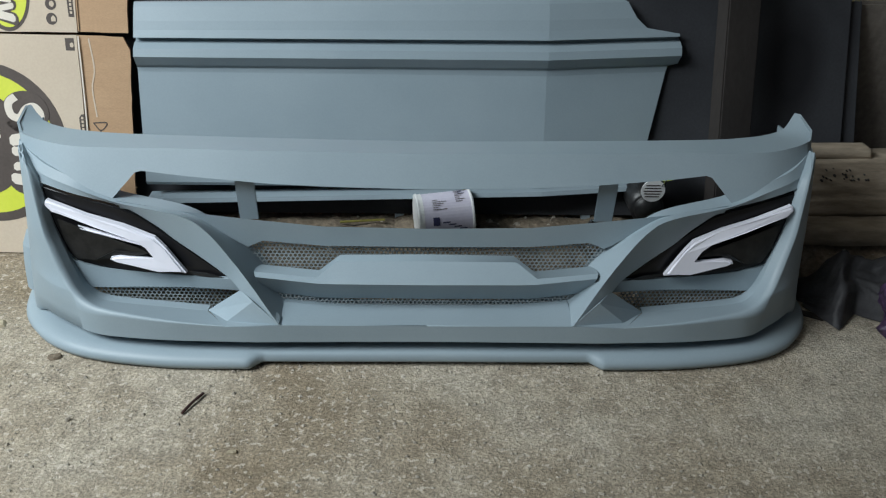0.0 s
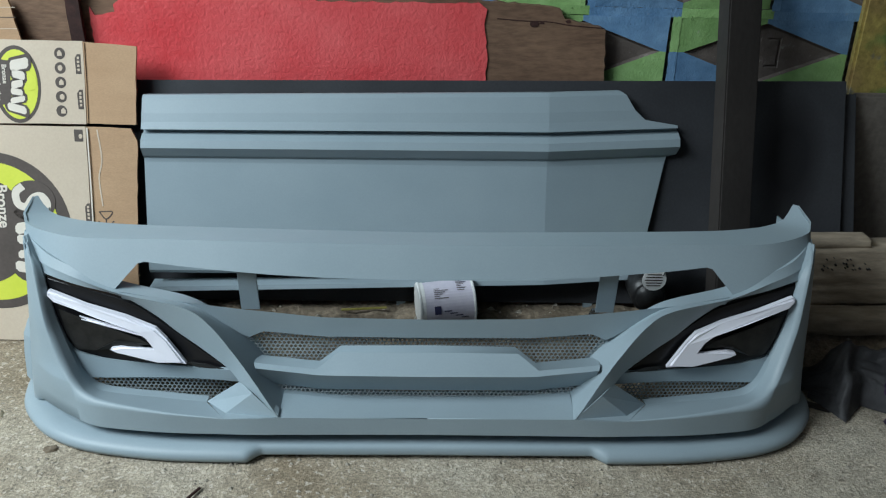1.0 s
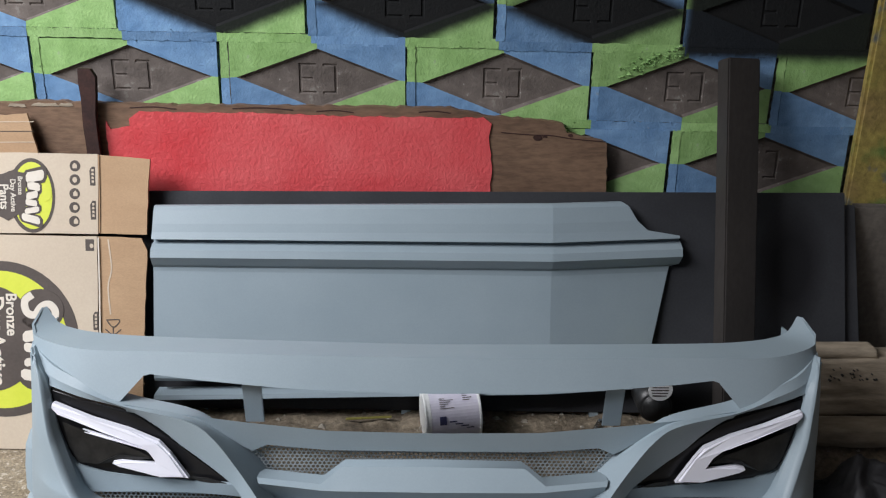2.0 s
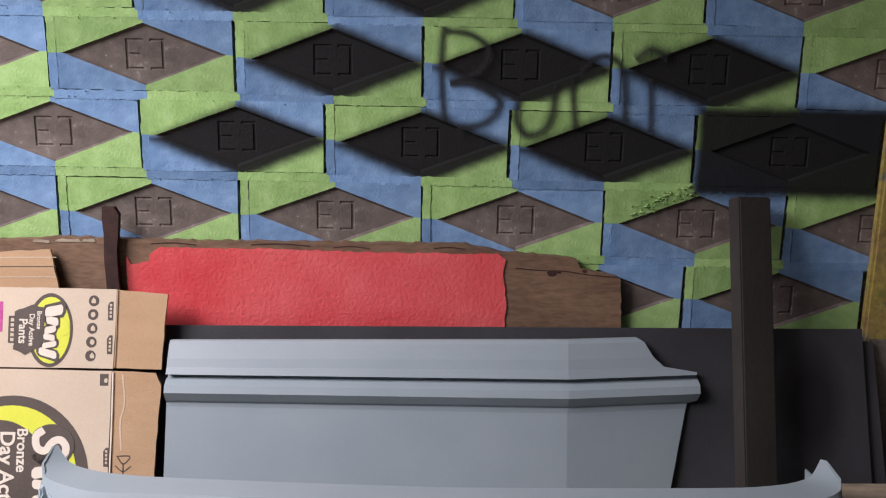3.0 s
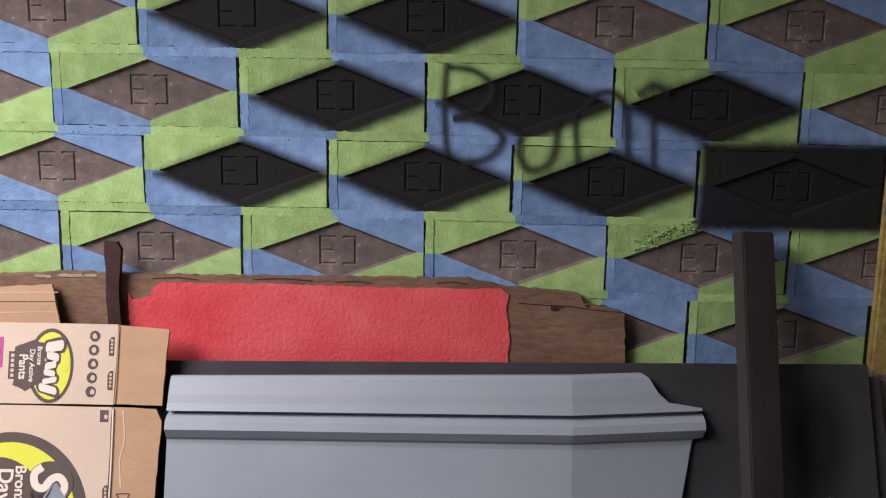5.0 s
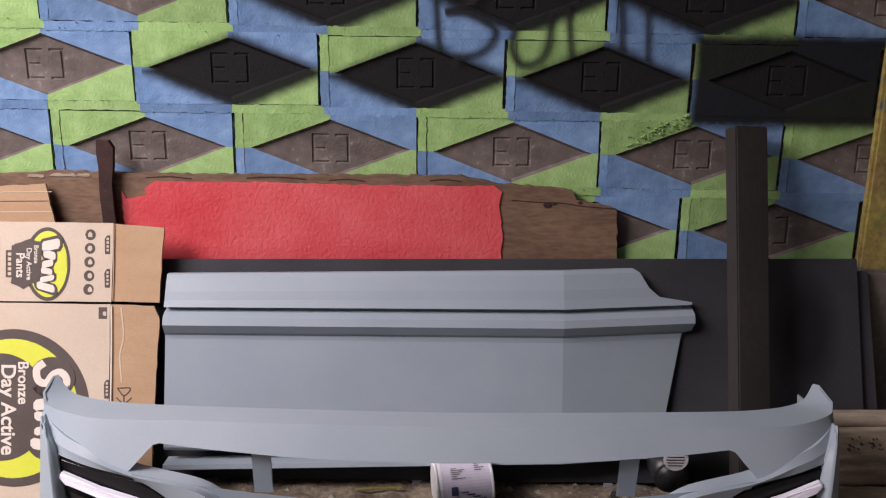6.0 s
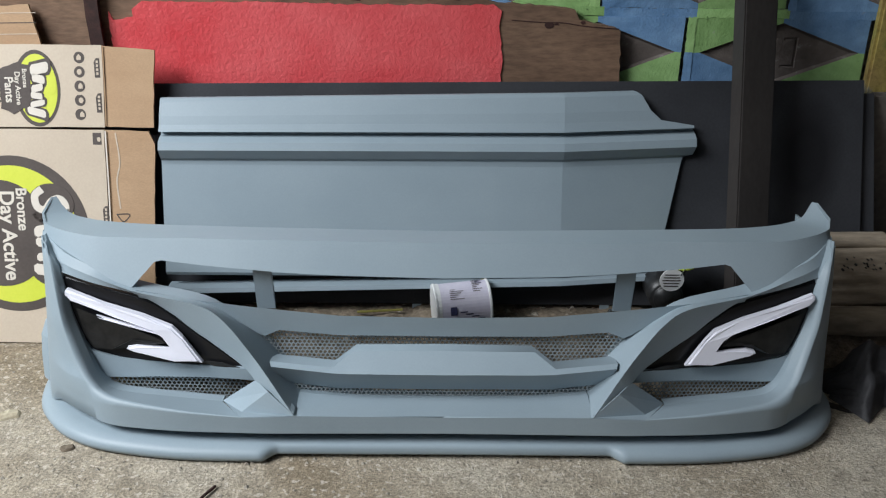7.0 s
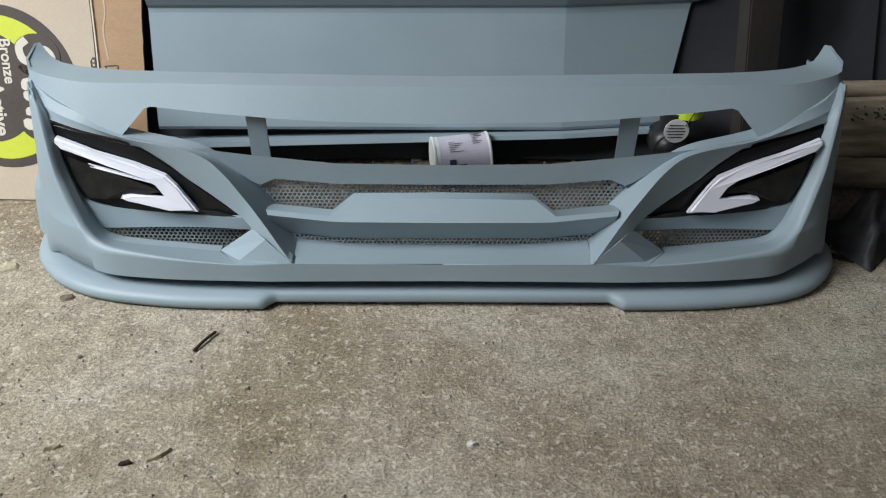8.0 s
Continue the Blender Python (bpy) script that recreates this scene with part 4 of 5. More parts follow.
def beam():
    ob = thing("timber_beam", "weathered old timber beam with insect holes, lying on the soil", "beam")
    bm = bmesh.new()
    add_box(bm, 0.80, 1.9, -0.262, -0.20, 0.112, 0.250)
    bmesh.ops.subdivide_edges(bm, edges=[e for e in bm.edges if abs(e.verts[0].co.x - e.verts[1].co.x) > 0.5], cuts=60, use_grid_fill=True)
    bmesh.ops.subdivide_edges(bm, edges=[e for e in bm.edges if abs(e.verts[0].co.z - e.verts[1].co.z) > 0.1], cuts=14, use_grid_fill=True)
    for v in bm.verts:
        c = v.co
        crack = -0.006 * max(0, 1 - abs(c.z - 0.165 - 0.006 * noise.noise((c.x * 6, 0, 3))) / 0.006) if c.y < -0.25 else 0
        v.co += Vector((0, -0.007 * noise.noise((c.x * 5, c.z * 22, 4)) - crack - (0.012 * max(0, 0.16 - c.z) / 0.06 if c.y < -0.25 else 0) * -1, 0.005 * noise.noise((c.x * 6, 2, c.y * 10))))
    b = part("timber", bm, wood_old, ob, smooth=True)
    rnd = random.Random(4)
    # each hole is a black peg; its inner shade is put into the colour
    for k in range(22):
        x, z, r = rnd.gauss(0.935, 0.035), rnd.gauss(0.216, 0.010), rnd.uniform(0.0012, 0.0034)
        bm = bmesh.new()
        add_cyl(bm, r, r * 0.7, 0.012, Matrix.Translation((max(x, 0.86), -0.262, z)) @ pose(0, 0, 0, 90, 0, 0), 8)
        part("painted_insect_hole", bm, dark_plastic, b)


def rough_timber(name, label, x0, x1, y0, y1, z0, z1, seed, amp):
    """A weathered length of timber with worn, uneven faces."""
    bm = bmesh.new()
    n = 50
    rings = []
    for i in range(n + 1):
        x = x0 + (x1 - x0) * i / n
        ring = []
        for k in range(16):
            a = 2 * math.pi * k / 16
            c, d = math.cos(a), math.sin(a)
            c, d = math.copysign(abs(c) ** 0.45, c), math.copysign(abs(d) ** 0.45, d)
            f = 1 + amp * noise.noise((x * 9, c * 1.5 + seed, d * 1.5)) + 0.5 * amp * noise.noise((x * 30, c * 4, d * 4 + seed))
            ring.append(bm.verts.new((x + 0.008 * noise.noise((c * 2, d * 2, seed)) * (i in (0, n)), (y0 + y1) / 2 + f * c * (y1 - y0) / 2, (z0 + z1) / 2 + f * d * (z1 - z0) / 2)))
        rings.append(ring)
    for a, b in zip(rings, rings[1:]):
        for k in range(16):
            bm.faces.new((a[k], a[(k + 1) % 16], b[(k + 1) % 16], b[k])).smooth = True
    bm.faces.new(rings[0])
    bm.faces.new(rings[-1])
    tagged(part(name, bm, wood_old), label, "timber")


beam()
rough_timber("timber_plank", "short weathered plank lying on the old beam", 0.80, 0.992, -0.255, -0.205, 0.248, 0.269, 2.0, 0.10)
rough_timber("timber_log", "low weathered timber half sunk in the soil before the beam", 0.80, 1.9, -0.325, -0.255, 0.075, 0.122, 5.0, 0.16)

# ---- things behind the bumper ----


def paint_can():
    ob = thing("paint_can", "white and lilac paint tin lying on its side", "paint can", at=pose(0.097, -0.262, 0.112, 0, 88, 9))
    bm = bmesh.new()
    add_cyl(bm, 0.050, 0.0515, 0.112, Matrix(), 48)
    body = part("body", bm, tin_label, ob, smooth=False)
    for z, r, m in ((-0.057, 0.0525, tin_white), (0.057, 0.0535, tin_white)):
        bm = bmesh.new()
        add_cyl(bm, r, r, 0.006, Matrix.Translation((0, 0, z)), 48)
        bmesh.ops.bevel(bm, geom=list(bm.edges), offset=0.0018, segments=2, affect="EDGES")
        part("rim", bm, m, ob)
    bm = bmesh.new()
    add_cyl(bm, 0.0508, 0.0509, 0.008, Matrix.Translation((0, 0, -0.051)), 48, False)
    part("white_band", bm, tin_white, ob)
    prints = [(244, 264, -0.03, -0.016, navy), (120, 160, 0.048, 0.055, lime)]
    prints += [(200 + 5 * k, 201.5 + 5 * k, -0.028, -0.028 + 0.006 * (2 + k * 3 % 4), ink) for k in range(6)]
    prints += [(150 + 8 * k, 153 + 8 * k, 0.030, 0.040 + 0.004 * (k % 3), navy) for k in range(5)] + [(256 + 6 * k, 259 + 6 * k, -0.01 + 0.012 * k, 0.006 + 0.012 * k, navy) for k in range(4)]
    prints += [(160 + 6 * k, 162 + 6 * k, 0.022, 0.022 + 0.005 * (2 + k * 2 % 3), ink) for k in range(9)]
    for a0, a1, z0, z1, m in prints:
        bm = bmesh.new()
        pts = [radians(a0 + (a1 - a0) * k / 8) for k in range(9)]
        strips(bm, [[Vector((0.0522 * math.cos(a), 0.0522 * math.sin(a), z)) for a in pts] for z in (z0, z1)])
        part("print", bm, m, body)


paint_can()


def bottle():
    ob = thing("plastic_bottle", "black plastic bottle with a round white label and lime cap", "bottle", at=pose(0.532, -0.262, 0.138, 0, 0, 0))
    bm = bmesh.new()
    add_cyl(bm, 0.036, 0.036, 0.09, pose(0, 0.03, 0, 90, 0, 0), 32)
    bmesh.ops.bevel(bm, geom=[e for e in bm.edges if e.calc_face_angle(0) > 1], offset=0.008, segments=3, affect="EDGES")
    part("body", bm, dark_plastic, ob, smooth=True)
    bm = bmesh.new()
    add_cyl(bm, 0.0255, 0.0255, 0.002, pose(0.004, -0.016, 0.046, 90, 0, 0), 32)
    lab = part("label_disc", bm, tin_white, ob, "round grimy white paper label")
    for k in range(5):
        part("bar", box_bm(-0.016 + 0.002 * abs(k - 2), 0.022 - 0.002 * abs(k - 2), -0.0178, -0.0172, 0.0315 + 0.0065 * k, 0.0335 + 0.0065 * k), rust, lab)
    bm = bmesh.new()
    add_cyl(bm, 0.034, 0.03, 0.018, pose(0.03, 0.02, 0.082, 12, 0, 0), 28)
    part("cap", bm, lime_plastic, ob, "bright lime cap")
    bm = bmesh.new()
    add_cyl(bm, 0.030, 0.034, 0.05, pose(0.012, 0.03, 0.05, 0, 0, 0), 28)
    part("neck", bm, dark_plastic, ob)
    part("wire", box_bm(-0.001, 0.001, -0.001, 0.001, 0.0, 0.035, m=pose(0.02, -0.02, 0.058, 0, 25, 0)), chrome, ob)


bottle()


def tube_along(points, r, n=30, seg=8, closed=False):
    line = curve_through(points, n)
    bm = bmesh.new()
    rows = []
    for k, p in enumerate(line):
        t = (line[min(k + 1, n - 1)] - line[max(k - 1, 0)]).normalized()
        q = t.to_track_quat("Z", "Y").to_matrix()
        rows.append([bm.verts.new(p + q @ Vector((r * math.cos(a), r * math.sin(a), 0))) for a in (2 * math.pi * j / seg for j in range(seg))])
    for a, b in zip(rows, rows[1:]):
        for j in range(seg):
            bm.faces.new((a[j], a[(j + 1) % seg], b[(j + 1) % seg], b[j])).smooth = True
    bm.faces.new(rows[0])
    bm.faces.new(rows[-1])
    return bm


tagged(part("tape_ring", tube_along([(0.57 + 0.042 * math.cos(radians(a)), -0.335 + 0.034 * math.sin(radians(a)), 0.082 + 0.003 * math.sin(radians(2 * a))) for a in range(0, 361, 20)], 0.005, 60), chrome), "grey ring lying on the soil behind the bumper", "ring")
tagged(part("cable", tube_along([(0.40, -0.33, 0.078), (0.45, -0.30, 0.092), (0.50, -0.32, 0.08), (0.54, -0.30, 0.088), (0.62, -0.33, 0.078)], 0.003), paper), "loose pale cable lying on the soil", "cable")
tagged(part("cable", tube_along([(-0.42, -0.30, 0.075), (-0.40, -0.29, 0.098), (-0.36, -0.30, 0.10), (-0.335, -0.31, 0.078)], 0.0035), dark_plastic), "short black cable end by the strap", "cable")
tagged(part("clamp", box_bm(-0.009, 0.009, -0.006, 0.006, -0.028, 0.03, bevel=0.003, m=pose(0.405, -0.30, 0.098, 10, 18, 0)), chrome), "small grey metal clamp standing on the soil", "clamp")
tagged(part("yellow_strip", box_bm(-0.05, 0.05, -0.003, 0.003, -0.002, 0.0015, bevel=0.0008, m=pose(-0.08, -0.225, 0.078, 0, -2, 3)), yellow_plastic), "thin yellow plastic strip lying on the soil", "strip")
tagged(part("wood_offcut", box_bm(-0.032, 0.032, -0.01, 0.01, -0.01, 0.012, bevel=0.002, m=pose(0.62, -0.245, 0.086, 0, 6, 10)), wood_old), "small pale wood offcut", "offcut")


def crumpled(name, mat, label, category, center, size, seed, amp):
    bm = bmesh.new()
    bmesh.ops.create_icosphere(bm, subdivisions=5, radius=1.0)
    for v in bm.verts:
        p = v.co.copy()
        r = 1 + amp * noise.noise(p * 1.7 + Vector((seed, 0, 0))) + amp * 0.9 * abs(noise.noise(p * 3.4 + Vector((0, seed, 0)))) - amp * 0.5 * abs(noise.noise(p * 7 + Vector((0, 0, seed))))
        q = Vector((p.x * size[0], p.y * size[1], p.z * size[2])) * r
        q.z = max(q.z, -center[2] + 0.002)
        v.co = q + Vector(center)
    return tagged(part(name, bm, mat, smooth=True), label, category)


def black_bag():
    ob = thing("plastic_sheet", "crumpled black plastic sheeting lying on the floor", "plastic sheet")
    bm = bmesh.new()
    n = 60
    grid = []
    for i in range(n + 1):
        row = []
        for j in range(n + 1):
            a, b = i / n, j / n
            x = 0.832 + 0.36 * a + 0.012 * noise.noise((a * 5, b * 5, 3))
            front = table(a, [(0, -0.44), (0.10, -0.524), (0.27, -0.468), (0.40, -0.50), (0.7, -0.49), (1, -0.46)])
            y = front + (-0.34 - front) * b
            rise = table(a, [(0, 0.0), (0.06, 0.035), (0.11, 0.05), (0.17, 0.105), (0.3, 0.088), (0.5, 0.1), (0.8, 0.07), (1, 0.0)])
            tent = table(b, [(0, 0), (0.12, 0.5), (0.5, 1.0), (0.62, 0.95), (1, 0.1)])
            z = 0.004 + rise * tent + tent * (0.016 * noise.noise((a * 9, b * 5, 7)) + 0.007 * noise.noise((a * 22, b * 15, 9)))
            row.append(bm.verts.new((x, y, z)))
        grid.append(row)
    for i in range(n):
        for j in range(n):
            bm.faces.new((grid[i][j], grid[i + 1][j], grid[i + 1][j + 1], grid[i][j + 1])).smooth = True
    solid(part("film", bm, black_bag_mat, ob), 0.002, -1)


black_bag()
tagged(part("plastic_strip", box_bm(-0.03, 0.03, -0.009, 0.009, 0.0, 0.004, bevel=0.0012, m=pose(0.835, -0.47, 0.001, 0, 0, -28)), steel_brown), "dull grey plastic strip on the concrete", "strip")
crumpled("filled_bag", purple_bag_mat, "purple and black filled plastic bag on the floor", "bag", (1.01, -0.60, 0.075), (0.105, 0.09, 0.075), 3.0, 0.25)

# ---- litter on the floor ----
tagged(part("twig", tube_along([(-0.352, -0.77, 0.004), (-0.34, -0.745, 0.006), (-0.327, -0.72, 0.005)], 0.0028, 12, 6), rust), "short dark twig on the concrete", "twig")


def litter(name, x, y, sx, sy, turn, mat, label, seed):
    bm = bmesh.new()
    rnd = random.Random(seed)
    n = 9
    ring = [(math.cos(2 * math.pi * k / n) * sx * rnd.uniform(0.6, 1.1), math.sin(2 * math.pi * k / n) * sy * rnd.uniform(0.6, 1.1)) for k in range(n)]
    lo, hi = [bm.verts.new((a, b, 0.0)) for a, b in ring], [bm.verts.new((a * 0.8, b * 0.8, 0.003 + rnd.uniform(0, 0.004))) for a, b in ring]
    for k in range(n):
        bm.faces.new((lo[k], lo[(k + 1) % n], hi[(k + 1) % n], hi[k]))
    top = bm.verts.new((0, 0, 0.006))
    for k in range(n):
        bm.faces.new((hi[k], hi[(k + 1) % n], top))
    bm.transform(pose(x, y, 0.0005, 0, 0, turn))
    tagged(part(name, bm, mat), label, name.replace("_", " "))


litter("dry_leaf", -0.25, -0.861, 0.012, 0.005, 10, dry_leaf, "curled dry leaf fragment on the concrete", 1)
litter("dry_leaf", -0.345, -1.005, 0.022, 0.006, 40, dry_leaf, "long curled dry leaf on the concrete", 2)
litter("dry_leaf", -0.385, -1.02, 0.011, 0.005, 15, rust, "dark dry leaf fragment on the concrete", 3)
litter("dry_leaf", -0.50, -0.99, 0.016, 0.004, 25, dry_leaf, "pale dry leaf fragment on the concrete", 4)
litter("stone", -0.537, -0.785, 0.005, 0.004, 0, stone_mat, "small grey stone on the concrete", 5)
litter("stone", 0.103, -0.981, 0.010, 0.005, 5, paper, "small pale stone chip on the concrete", 6)
litter("paper_scrap", -0.775, -0.515, 0.03, 0.02, 20, dry_leaf, "flat dirty paper scrap on the concrete", 7)
litter("stone", -0.62, -0.615, 0.018, 0.012, 0, soil_mat, "dark clod of dirt beside the lip", 8)
litter("stone", 0.665, -0.60, 0.006, 0.005, 0, stone_mat, "small stone beside the lip", 9)


def scattered(name, count, seed, where, size, mat, label):
    """Loose stones, as one joined mesh."""
    rnd = random.Random(seed)
    verts, faces = [], []
    for _ in range(count):
        x, y, z = where(rnd)
        r = size[0] * (size[1] / size[0]) ** (rnd.random() ** 1.8)
        k = len(verts)
        a = rnd.uniform(0, 6.28)
        for dx, dy, dz in ((1, 0, 0), (0, 1, 0), (-1, 0, 0), (0, -1, 0), (0.2, 0.1, 0.75), (0, 0, -0.4)):
            f = rnd.uniform(0.6, 1.2) * r
            verts.append((x + f * (dx * math.cos(a) - dy * math.sin(a)), y + 0.8 * f * (dx * math.sin(a) + dy * math.cos(a)), z + f * dz))
        for p, q in ((0, 1), (1, 2), (2, 3), (3, 0)):
            faces += [(k + p, k + q, k + 4), (k + q, k + p, k + 5)]
    me = bpy.data.meshes.new(name)
    me.from_pydata(verts, [], faces)
    me.materials.append(mat)
    tagged(new(name, me), label, name.replace("_", " "), kind="stuff")


scattered("floor_grit", 4600, 5, lambda r: (r.uniform(-1.25, 1.3), -0.64 - 0.95 * r.random() ** 1.3, 0.001), (0.001, 0.0056), stone_mat, "fine pale grit scattered over the concrete floor")
scattered("floor_grit", 250, 6, lambda r: (r.choice((r.uniform(-1.2, -0.75), r.uniform(0.76, 1.3))), r.uniform(-0.65, -0.3), 0.001), (0.001, 0.005), stone_mat, "fine pale grit beside the bumper")


def on_bank(r):
    x, y = r.uniform(-0.55, 1.4), r.uniform(-0.42, -0.05)
    return x, y, bank_height(x, y) + 0.001


scattered("rubble", 420, 7, on_bank, (0.002, 0.013), stone_mat, "small rubble scattered over the soil")

# ---- sprayed strokes on the wall ----


def spray_stroke(points, width, parent=None):
    line = curve_through([(x, 0, z) for x, z in points], 40)
    me = bpy.data.meshes.new("spray_stroke")
    verts, faces, uvs = [], [], []
    for k, p in enumerate(line):
        t = (line[min(k + 1, 39)] - line[max(k - 1, 0)]).normalized()
        o = Vector((-t.z, 0, t.x)) * width / 2
        verts += [(p.x + o.x, -0.003 - 0.0002 * len(GRAFFITI.children), p.z + o.z), (p.x - o.x, -0.003 - 0.0002 * len(GRAFFITI.children), p.z - o.z)]
    for k in range(39):
        faces.append((2 * k, 2 * k + 1, 2 * k + 3, 2 * k + 2))
        uvs += [(k / 39, 0), (k / 39, 1), ((k + 1) / 39, 1), ((k + 1) / 39, 0)]
    me.from_pydata(verts, [], faces)
    layer = me.uv_layers.new(name="UVMap")
    for loop, uv in zip(layer.data, uvs):
        loop.uv = uv
    me.materials.append(spray_mat)
    ob = new("spray_stroke", me)
    ob.parent = GRAFFITI
    return ob


GRAFFITI = thing("graffiti", "soft black sprayed letters on the painted block wall", "graffiti", kind="structure")


def wx(px):
    return 0.176 + (px - 909) * 0.001224


def wz(py):
    return 0.933 + (350 - py) * 0.00123


for pts, w in (
    ([(793, 145), (790, 190), (791, 250), (796, 305)], 0.034),
    ([(795, 152), (840, 158), (872, 185), (850, 222), (805, 240)], 0.032),
    ([(805, 240), (850, 242), (892, 270), (870, 305), (820, 318)], 0.038),
    ([(926, 262), (922, 300), (940, 326), (970, 318), (985, 290), (988, 238)], 0.042),
    ([(1018, 225), (1020, 262), (1026, 315)], 0.034),
    ([(1030, 215), (1062, 190), (1095, 200), (1108, 240), (1112, 300)], 0.036),
    ([(1152, 225), (1156, 270), (1158, 318)], 0.03),
    ([(1125, 195), (1150, 178), (1180, 190)], 0.05),
):
    spray_stroke([(wx(a), wz(b)) for a, b in pts], w)



def peeling_scrap():
    bm = bmesh.new()
    pts = [[(-0.632 + 0.05 * i / 5, -0.004 - 0.012 * math.sin(i * 1.1) * j / 3 - 0.004 * j, 1.325 + 0.012 * j + 0.008 * math.sin(i * 1.7)) for i in range(6)] for j in range(4)]
    strips(bm, [[Vector(p) for p in r] for r in pts])
    tagged(part("paper_scrap", bm, dry_leaf), "torn brown paper scrap stuck to the wall", "paper scrap")


peeling_scrap()

# ---- the blocks of the back wall ----
PITCH, COURSE = 0.3995, 0.1685


def block_mesh(kind, seed):
    """A block with a sunk diamond and a raised bracket mark; faces: green, blue, brown."""
    rnd = random.Random(seed)
    w, h, dw, dh, sink = 0.1915, 0.0785, 0.174, 0.0655, 0.008
    bm = bmesh.new()
    j = lambda a=0.0012: rnd.uniform(-a, a)  # noqa: E731
    v = lambda x, z, y=0.0: bm.verts.new((x, y, z))  # noqa: E731
    b = 0.003
    ul, top, ur, right, lr, bot, ll, left = v(-w + b + j(), h - b + j()), v(0, h - b + j()), v(w - b + j(), h - b + j()), v(w - b + j(), 0), v(w - b + j(), -h + b + j()), v(0, -h + b + j()), v(-w + b + j(), -h + b + j()), v(-w + b + j(), 0)
    dl, dt, dr, db = v(-dw + j(), j()), v(j(), dh + j()), v(dw + j(), j()), v(j(), -dh + j())
    il, it, ir, ib = v(-dw + 0.014, 0, sink), v(0, dh - 0.006, sink), v(dw - 0.014, 0, sink), v(0, -dh + 0.006, sink)
    for mat, f in ((0, (left, dl, dt, top, ul)), (1, (top, dt, dr, right, ur)), (1, (ll, bot, db, dl, left)), (0, (bot, lr, right, dr, db)),
                   (2, (dl, il, it, dt)), (2, (dt, it, ir, dr)), (2, (dr, ir, ib, db)), (2, (db, ib, il, dl))):
        bm.faces.new(f).material_index = mat
    rim = [ul, top, ur, right, lr, bot, ll, left]
    deep = [bm.verts.new((p.co.x * 1.008, 0.022, p.co.z * 1.018)) for p in rim]
    for k in range(8):
        f = bm.faces.new((rim[k], rim[(k + 1) % 8], deep[(k + 1) % 8], deep[k]))
        f.material_index = 0 if k in (0, 7, 3, 4) else 1
    xs, zs = (-0.042, -0.0345, -0.010, -0.003, 0.010, 0.0345, 0.042), (-0.033, -0.0265, -0.0034, 0.0034, 0.0265, 0.033)
    cut = {(0, k) for k in range(5)} | {(5, k) for k in range(5)} | {(i, k) for i in (1, 2, 4) for k in (0, 4)} | {(1, 2)}
    for i in range(6):
        for k in range(5):
            y = sink + (0.0028 if (i, k) in cut else 0.0)
            bm.faces.new([v(x, z, y) for x, z in ((xs[i], zs[k]), (xs[i], zs[k + 1]), (xs[i + 1], zs[k + 1]), (xs[i + 1], zs[k]))]).material_index = 2
            if (i, k) in cut:
                for (ax, az), (bx, bz), (ox, oz), beside in (((xs[i], zs[k]), (xs[i], zs[k + 1]), (0.0024, 0), (i - 1, k)), ((xs[i + 1], zs[k]), (xs[i + 1], zs[k + 1]), (-0.0024, 0), (i + 1, k)), ((xs[i], zs[k]), (xs[i + 1], zs[k]), (0, 0.0024), (i, k - 1)), ((xs[i], zs[k + 1]), (xs[i + 1], zs[k + 1]), (0, -0.0024), (i, k + 1))):
                    if beside not in cut:
                        bm.faces.new((v(ax, az, sink), v(bx, bz, sink), v(bx + ox, bz + oz, y), v(ax + ox, az + oz, y))).material_index = 2
    bl, tl, tr, br = v(xs[0], zs[0], sink), v(xs[0], zs[-1], sink), v(xs[-1], zs[-1], sink), v(xs[-1], zs[0], sink)
    for f in ((il, tl, it), (it, tl, tr), (it, tr, ir), (ir, tr, br), (ir, br, ib), (ib, br, bl), (ib, bl, il), (il, bl, tl)):
        bm.faces.new(f).material_index = 2
    me = bpy.data.meshes.new("block")
    bmesh.ops.recalc_face_normals(bm, faces=bm.faces)
    bm.to_mesh(me)
    bm.free()
    for mt in block_mats[kind]:
        me.materials.append(mt)
    return me


BLOCKS = [[block_mesh(k, 10 * k + n) for n in range(4)] for k in range(2)]
SPRAYED = {(1, -0.41), (1, -0.01), (1, 0.39), (2, -0.2), (2, 0.2), (2, 0.6), (3, -0.4), (3, -0.0)}
rnd = random.Random(77)
for k in range(-4, 6):
    for i in range(-3, 3):
        x = (-0.2 if k % 2 == 0 else -0.41) + PITCH * (i + 1)
        if x > 1.1:
            continue
        kind = 1 if any(k == a and abs(x - b) < 0.05 for a, b in SPRAYED) else 0
        ob = new("block", BLOCKS[kind][rnd.randrange(4)])
        ob.parent = BACK
        ob.matrix_local = pose(x + rnd.uniform(-0.002, 0.002), rnd.uniform(-0.0015, 0.0015), 0.775 + COURSE * k - 0.010 * (x + 0.2) * (1 if k > 0 else 0.6) + rnd.uniform(-0.0015, 0.0015), 0, rnd.uniform(-0.2, 0.3), 0)


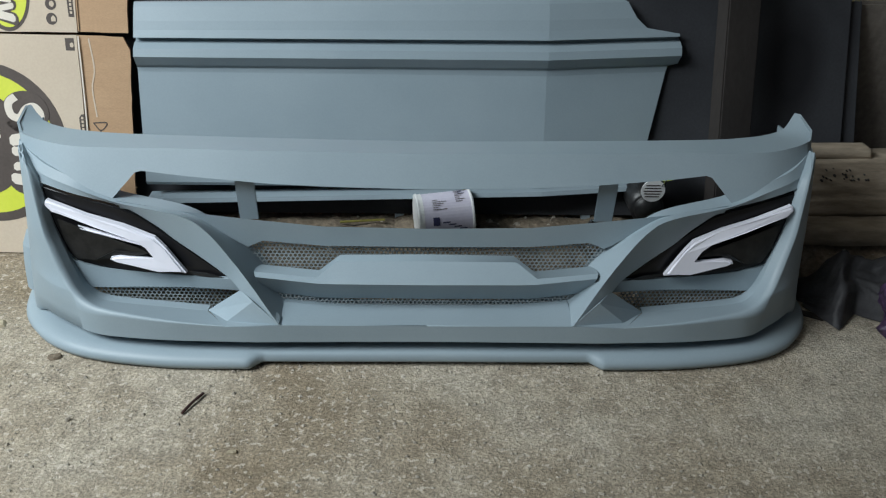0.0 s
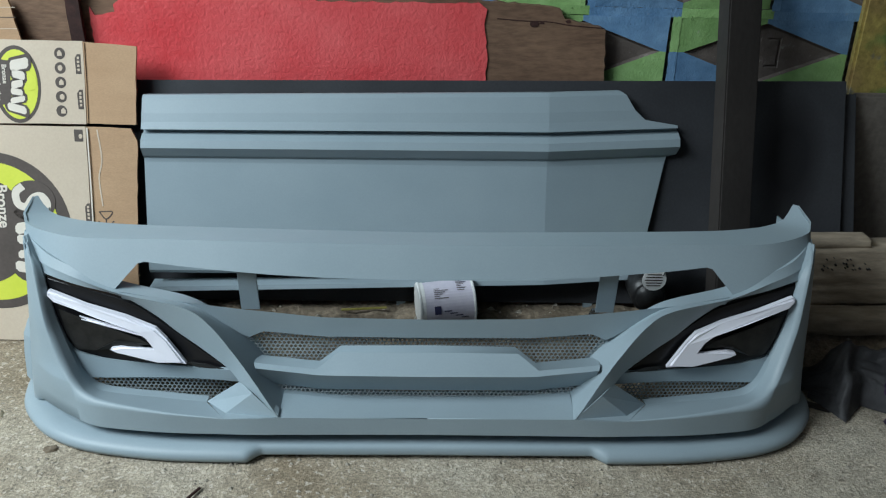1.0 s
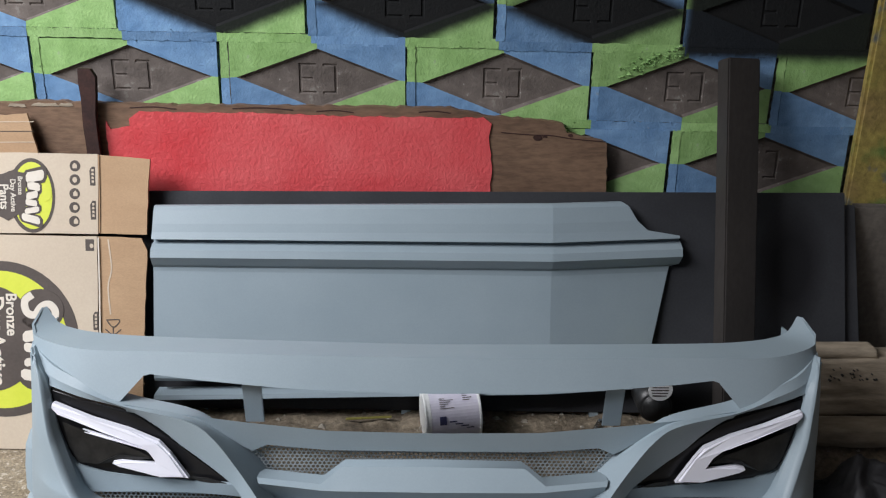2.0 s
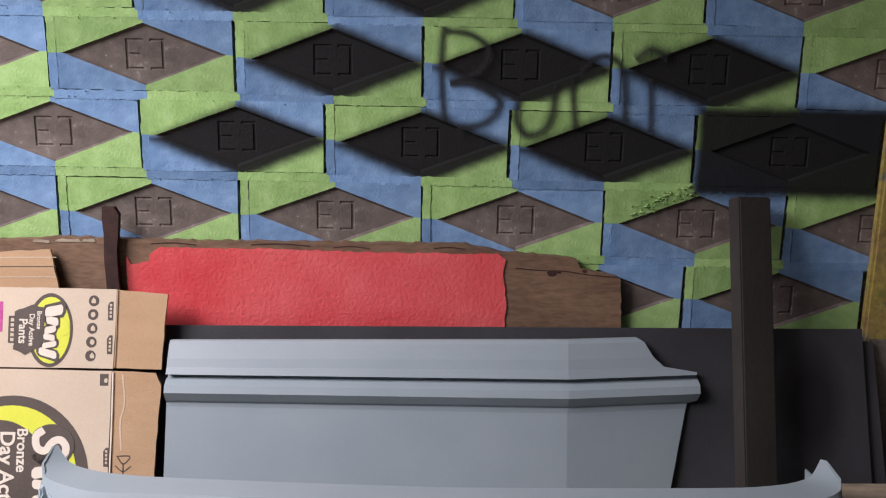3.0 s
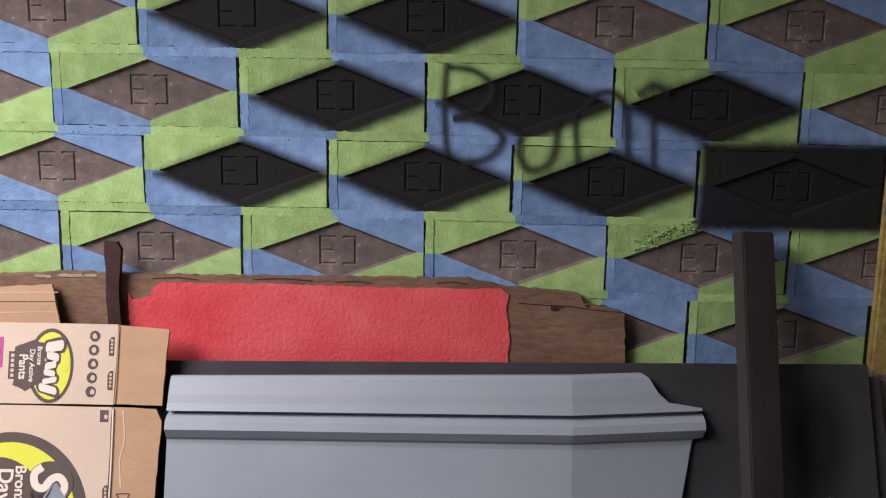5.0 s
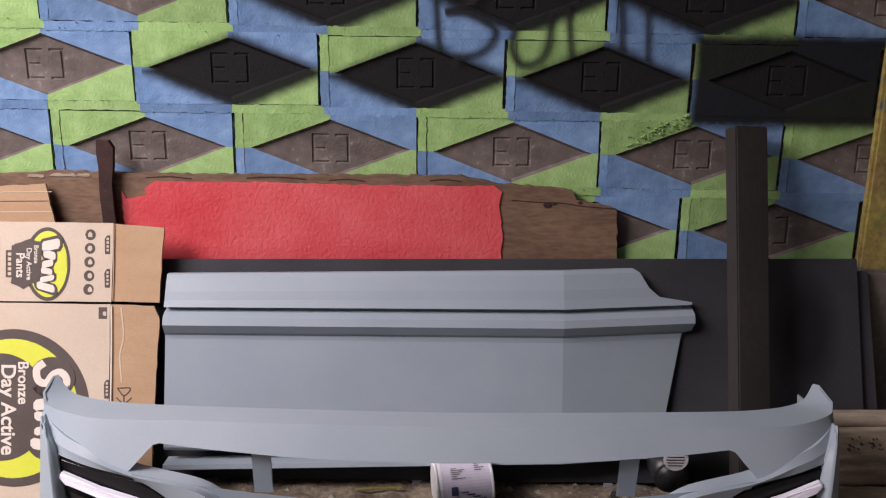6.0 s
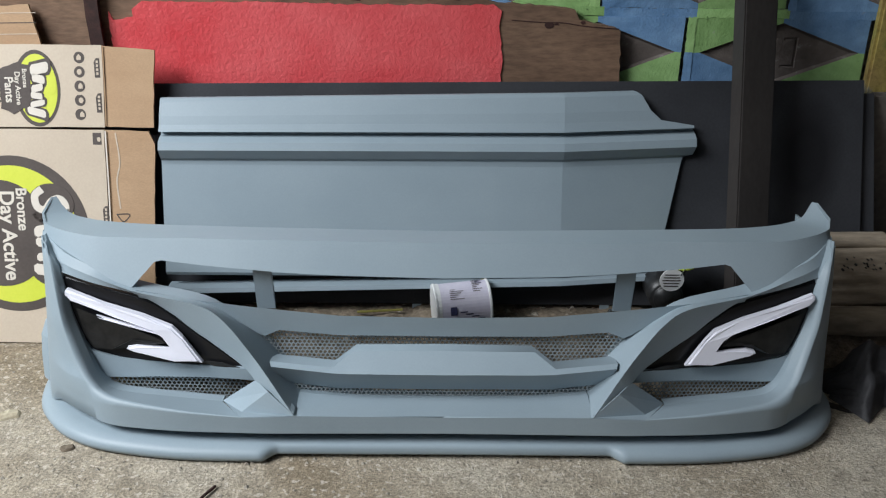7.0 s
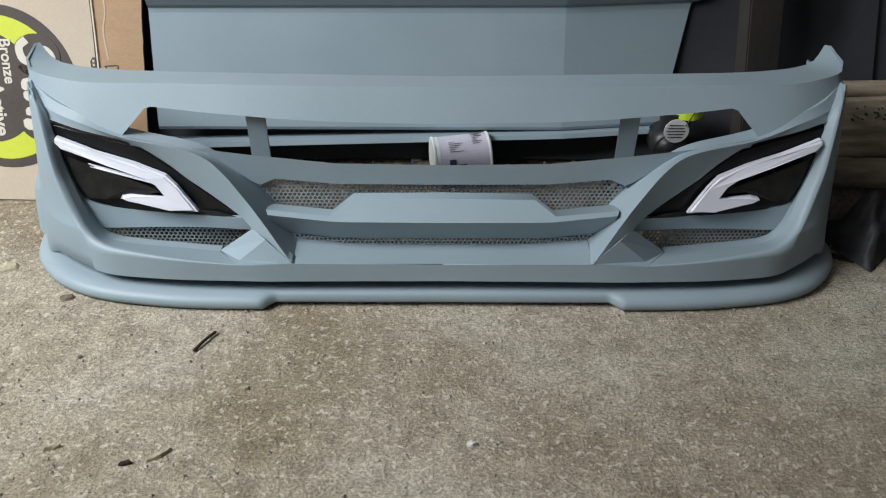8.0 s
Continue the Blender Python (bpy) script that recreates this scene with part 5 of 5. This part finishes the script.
def joint(cx, cz, hw, hh, y, seed, mat):
    """A strip of pointing between blocks, with an uneven face and edge."""
    rnd2 = random.Random(seed)
    bm = bmesh.new()
    n = max(2, int(max(hw, hh) * 2 / 0.009))
    along = hw > hh
    front = []
    for k in range(n + 1):
        t = -1 + 2 * k / n
        for sgn in (-1, 1):
            j = rnd2.uniform(-0.0013, 0.0013)
            p = (cx + t * hw, cz + sgn * (hh + j)) if along else (cx + sgn * (hw + j), cz + t * hh)
            front.append(bm.verts.new((p[0], y + rnd2.uniform(-0.0006, 0.0006), p[1])))
    for k in range(n):
        a, b = 2 * k, 2 * k + 2
        bm.faces.new((front[a], front[b], front[b + 1], front[a + 1])).smooth = True
    part("mortar_joint", bm, mat, BACK)


def course_z(k, x):
    return 0.775 + COURSE * k - 0.010 * (x + 0.2) * (1 if k > 0 else 0.6)


for k in range(-1, 6):
    shift = -0.2 if k % 2 == 0 else -0.41
    for i in range(-3, 4):
        x = shift + PITCH * i
        z = course_z(k, x) - COURSE / 2
        joint(x - PITCH / 4, z, PITCH / 4, 0.0097, -0.0002, 900 + 20 * k + i, block_mats[0][1])
        joint(x + PITCH / 4, z, PITCH / 4, 0.0097, -0.0002, 1300 + 20 * k + i, block_mats[0][0])
    for i in range(-3, 3):
        x = shift + PITCH * (i + 0.5)
        joint(x + 0.0027, course_z(k, x) + 0.038, 0.0090, 0.0385, -0.0006, 1700 + 20 * k + i, block_mats[0][0])
        joint(x + 0.0027, course_z(k, x) - 0.038, 0.0090, 0.0385, -0.0006, 2100 + 20 * k + i, block_mats[0][1])


def joint_crumb(r, half):
    """A place on a bed joint, under the green or the blue half of a block."""
    k = r.randrange(-1, 5)
    x = (-0.2 if k % 2 == 0 else -0.41) + PITCH * (r.randrange(-2, 3) + half * 0.25 + r.uniform(-0.24, 0.24))
    return x, r.uniform(-0.0025, 0.0), course_z(k, x) - COURSE / 2 + r.choice((-1, 1)) * r.uniform(0.004, 0.013)


scattered("mortar_crumbs", 420, 31, lambda r: joint_crumb(r, -1), (0.0009, 0.0032), block_mats[0][1], "crumbs of blue-painted mortar along the block joints")
scattered("mortar_crumbs", 420, 32, lambda r: joint_crumb(r, 1), (0.0009, 0.0032), block_mats[0][0], "crumbs of green-painted mortar along the block joints")


def broken_edge(r):
    t = r.random()
    return 0.455 + 0.13 * t + r.gauss(0, 0.006), r.uniform(-0.006, 0.0), 0.800 + 0.048 * t + r.gauss(0, 0.008)


scattered("mortar_crumbs", 150, 33, broken_edge, (0.0015, 0.0065), block_mats[0][0], "rough lumps of broken mortar over a diamond")
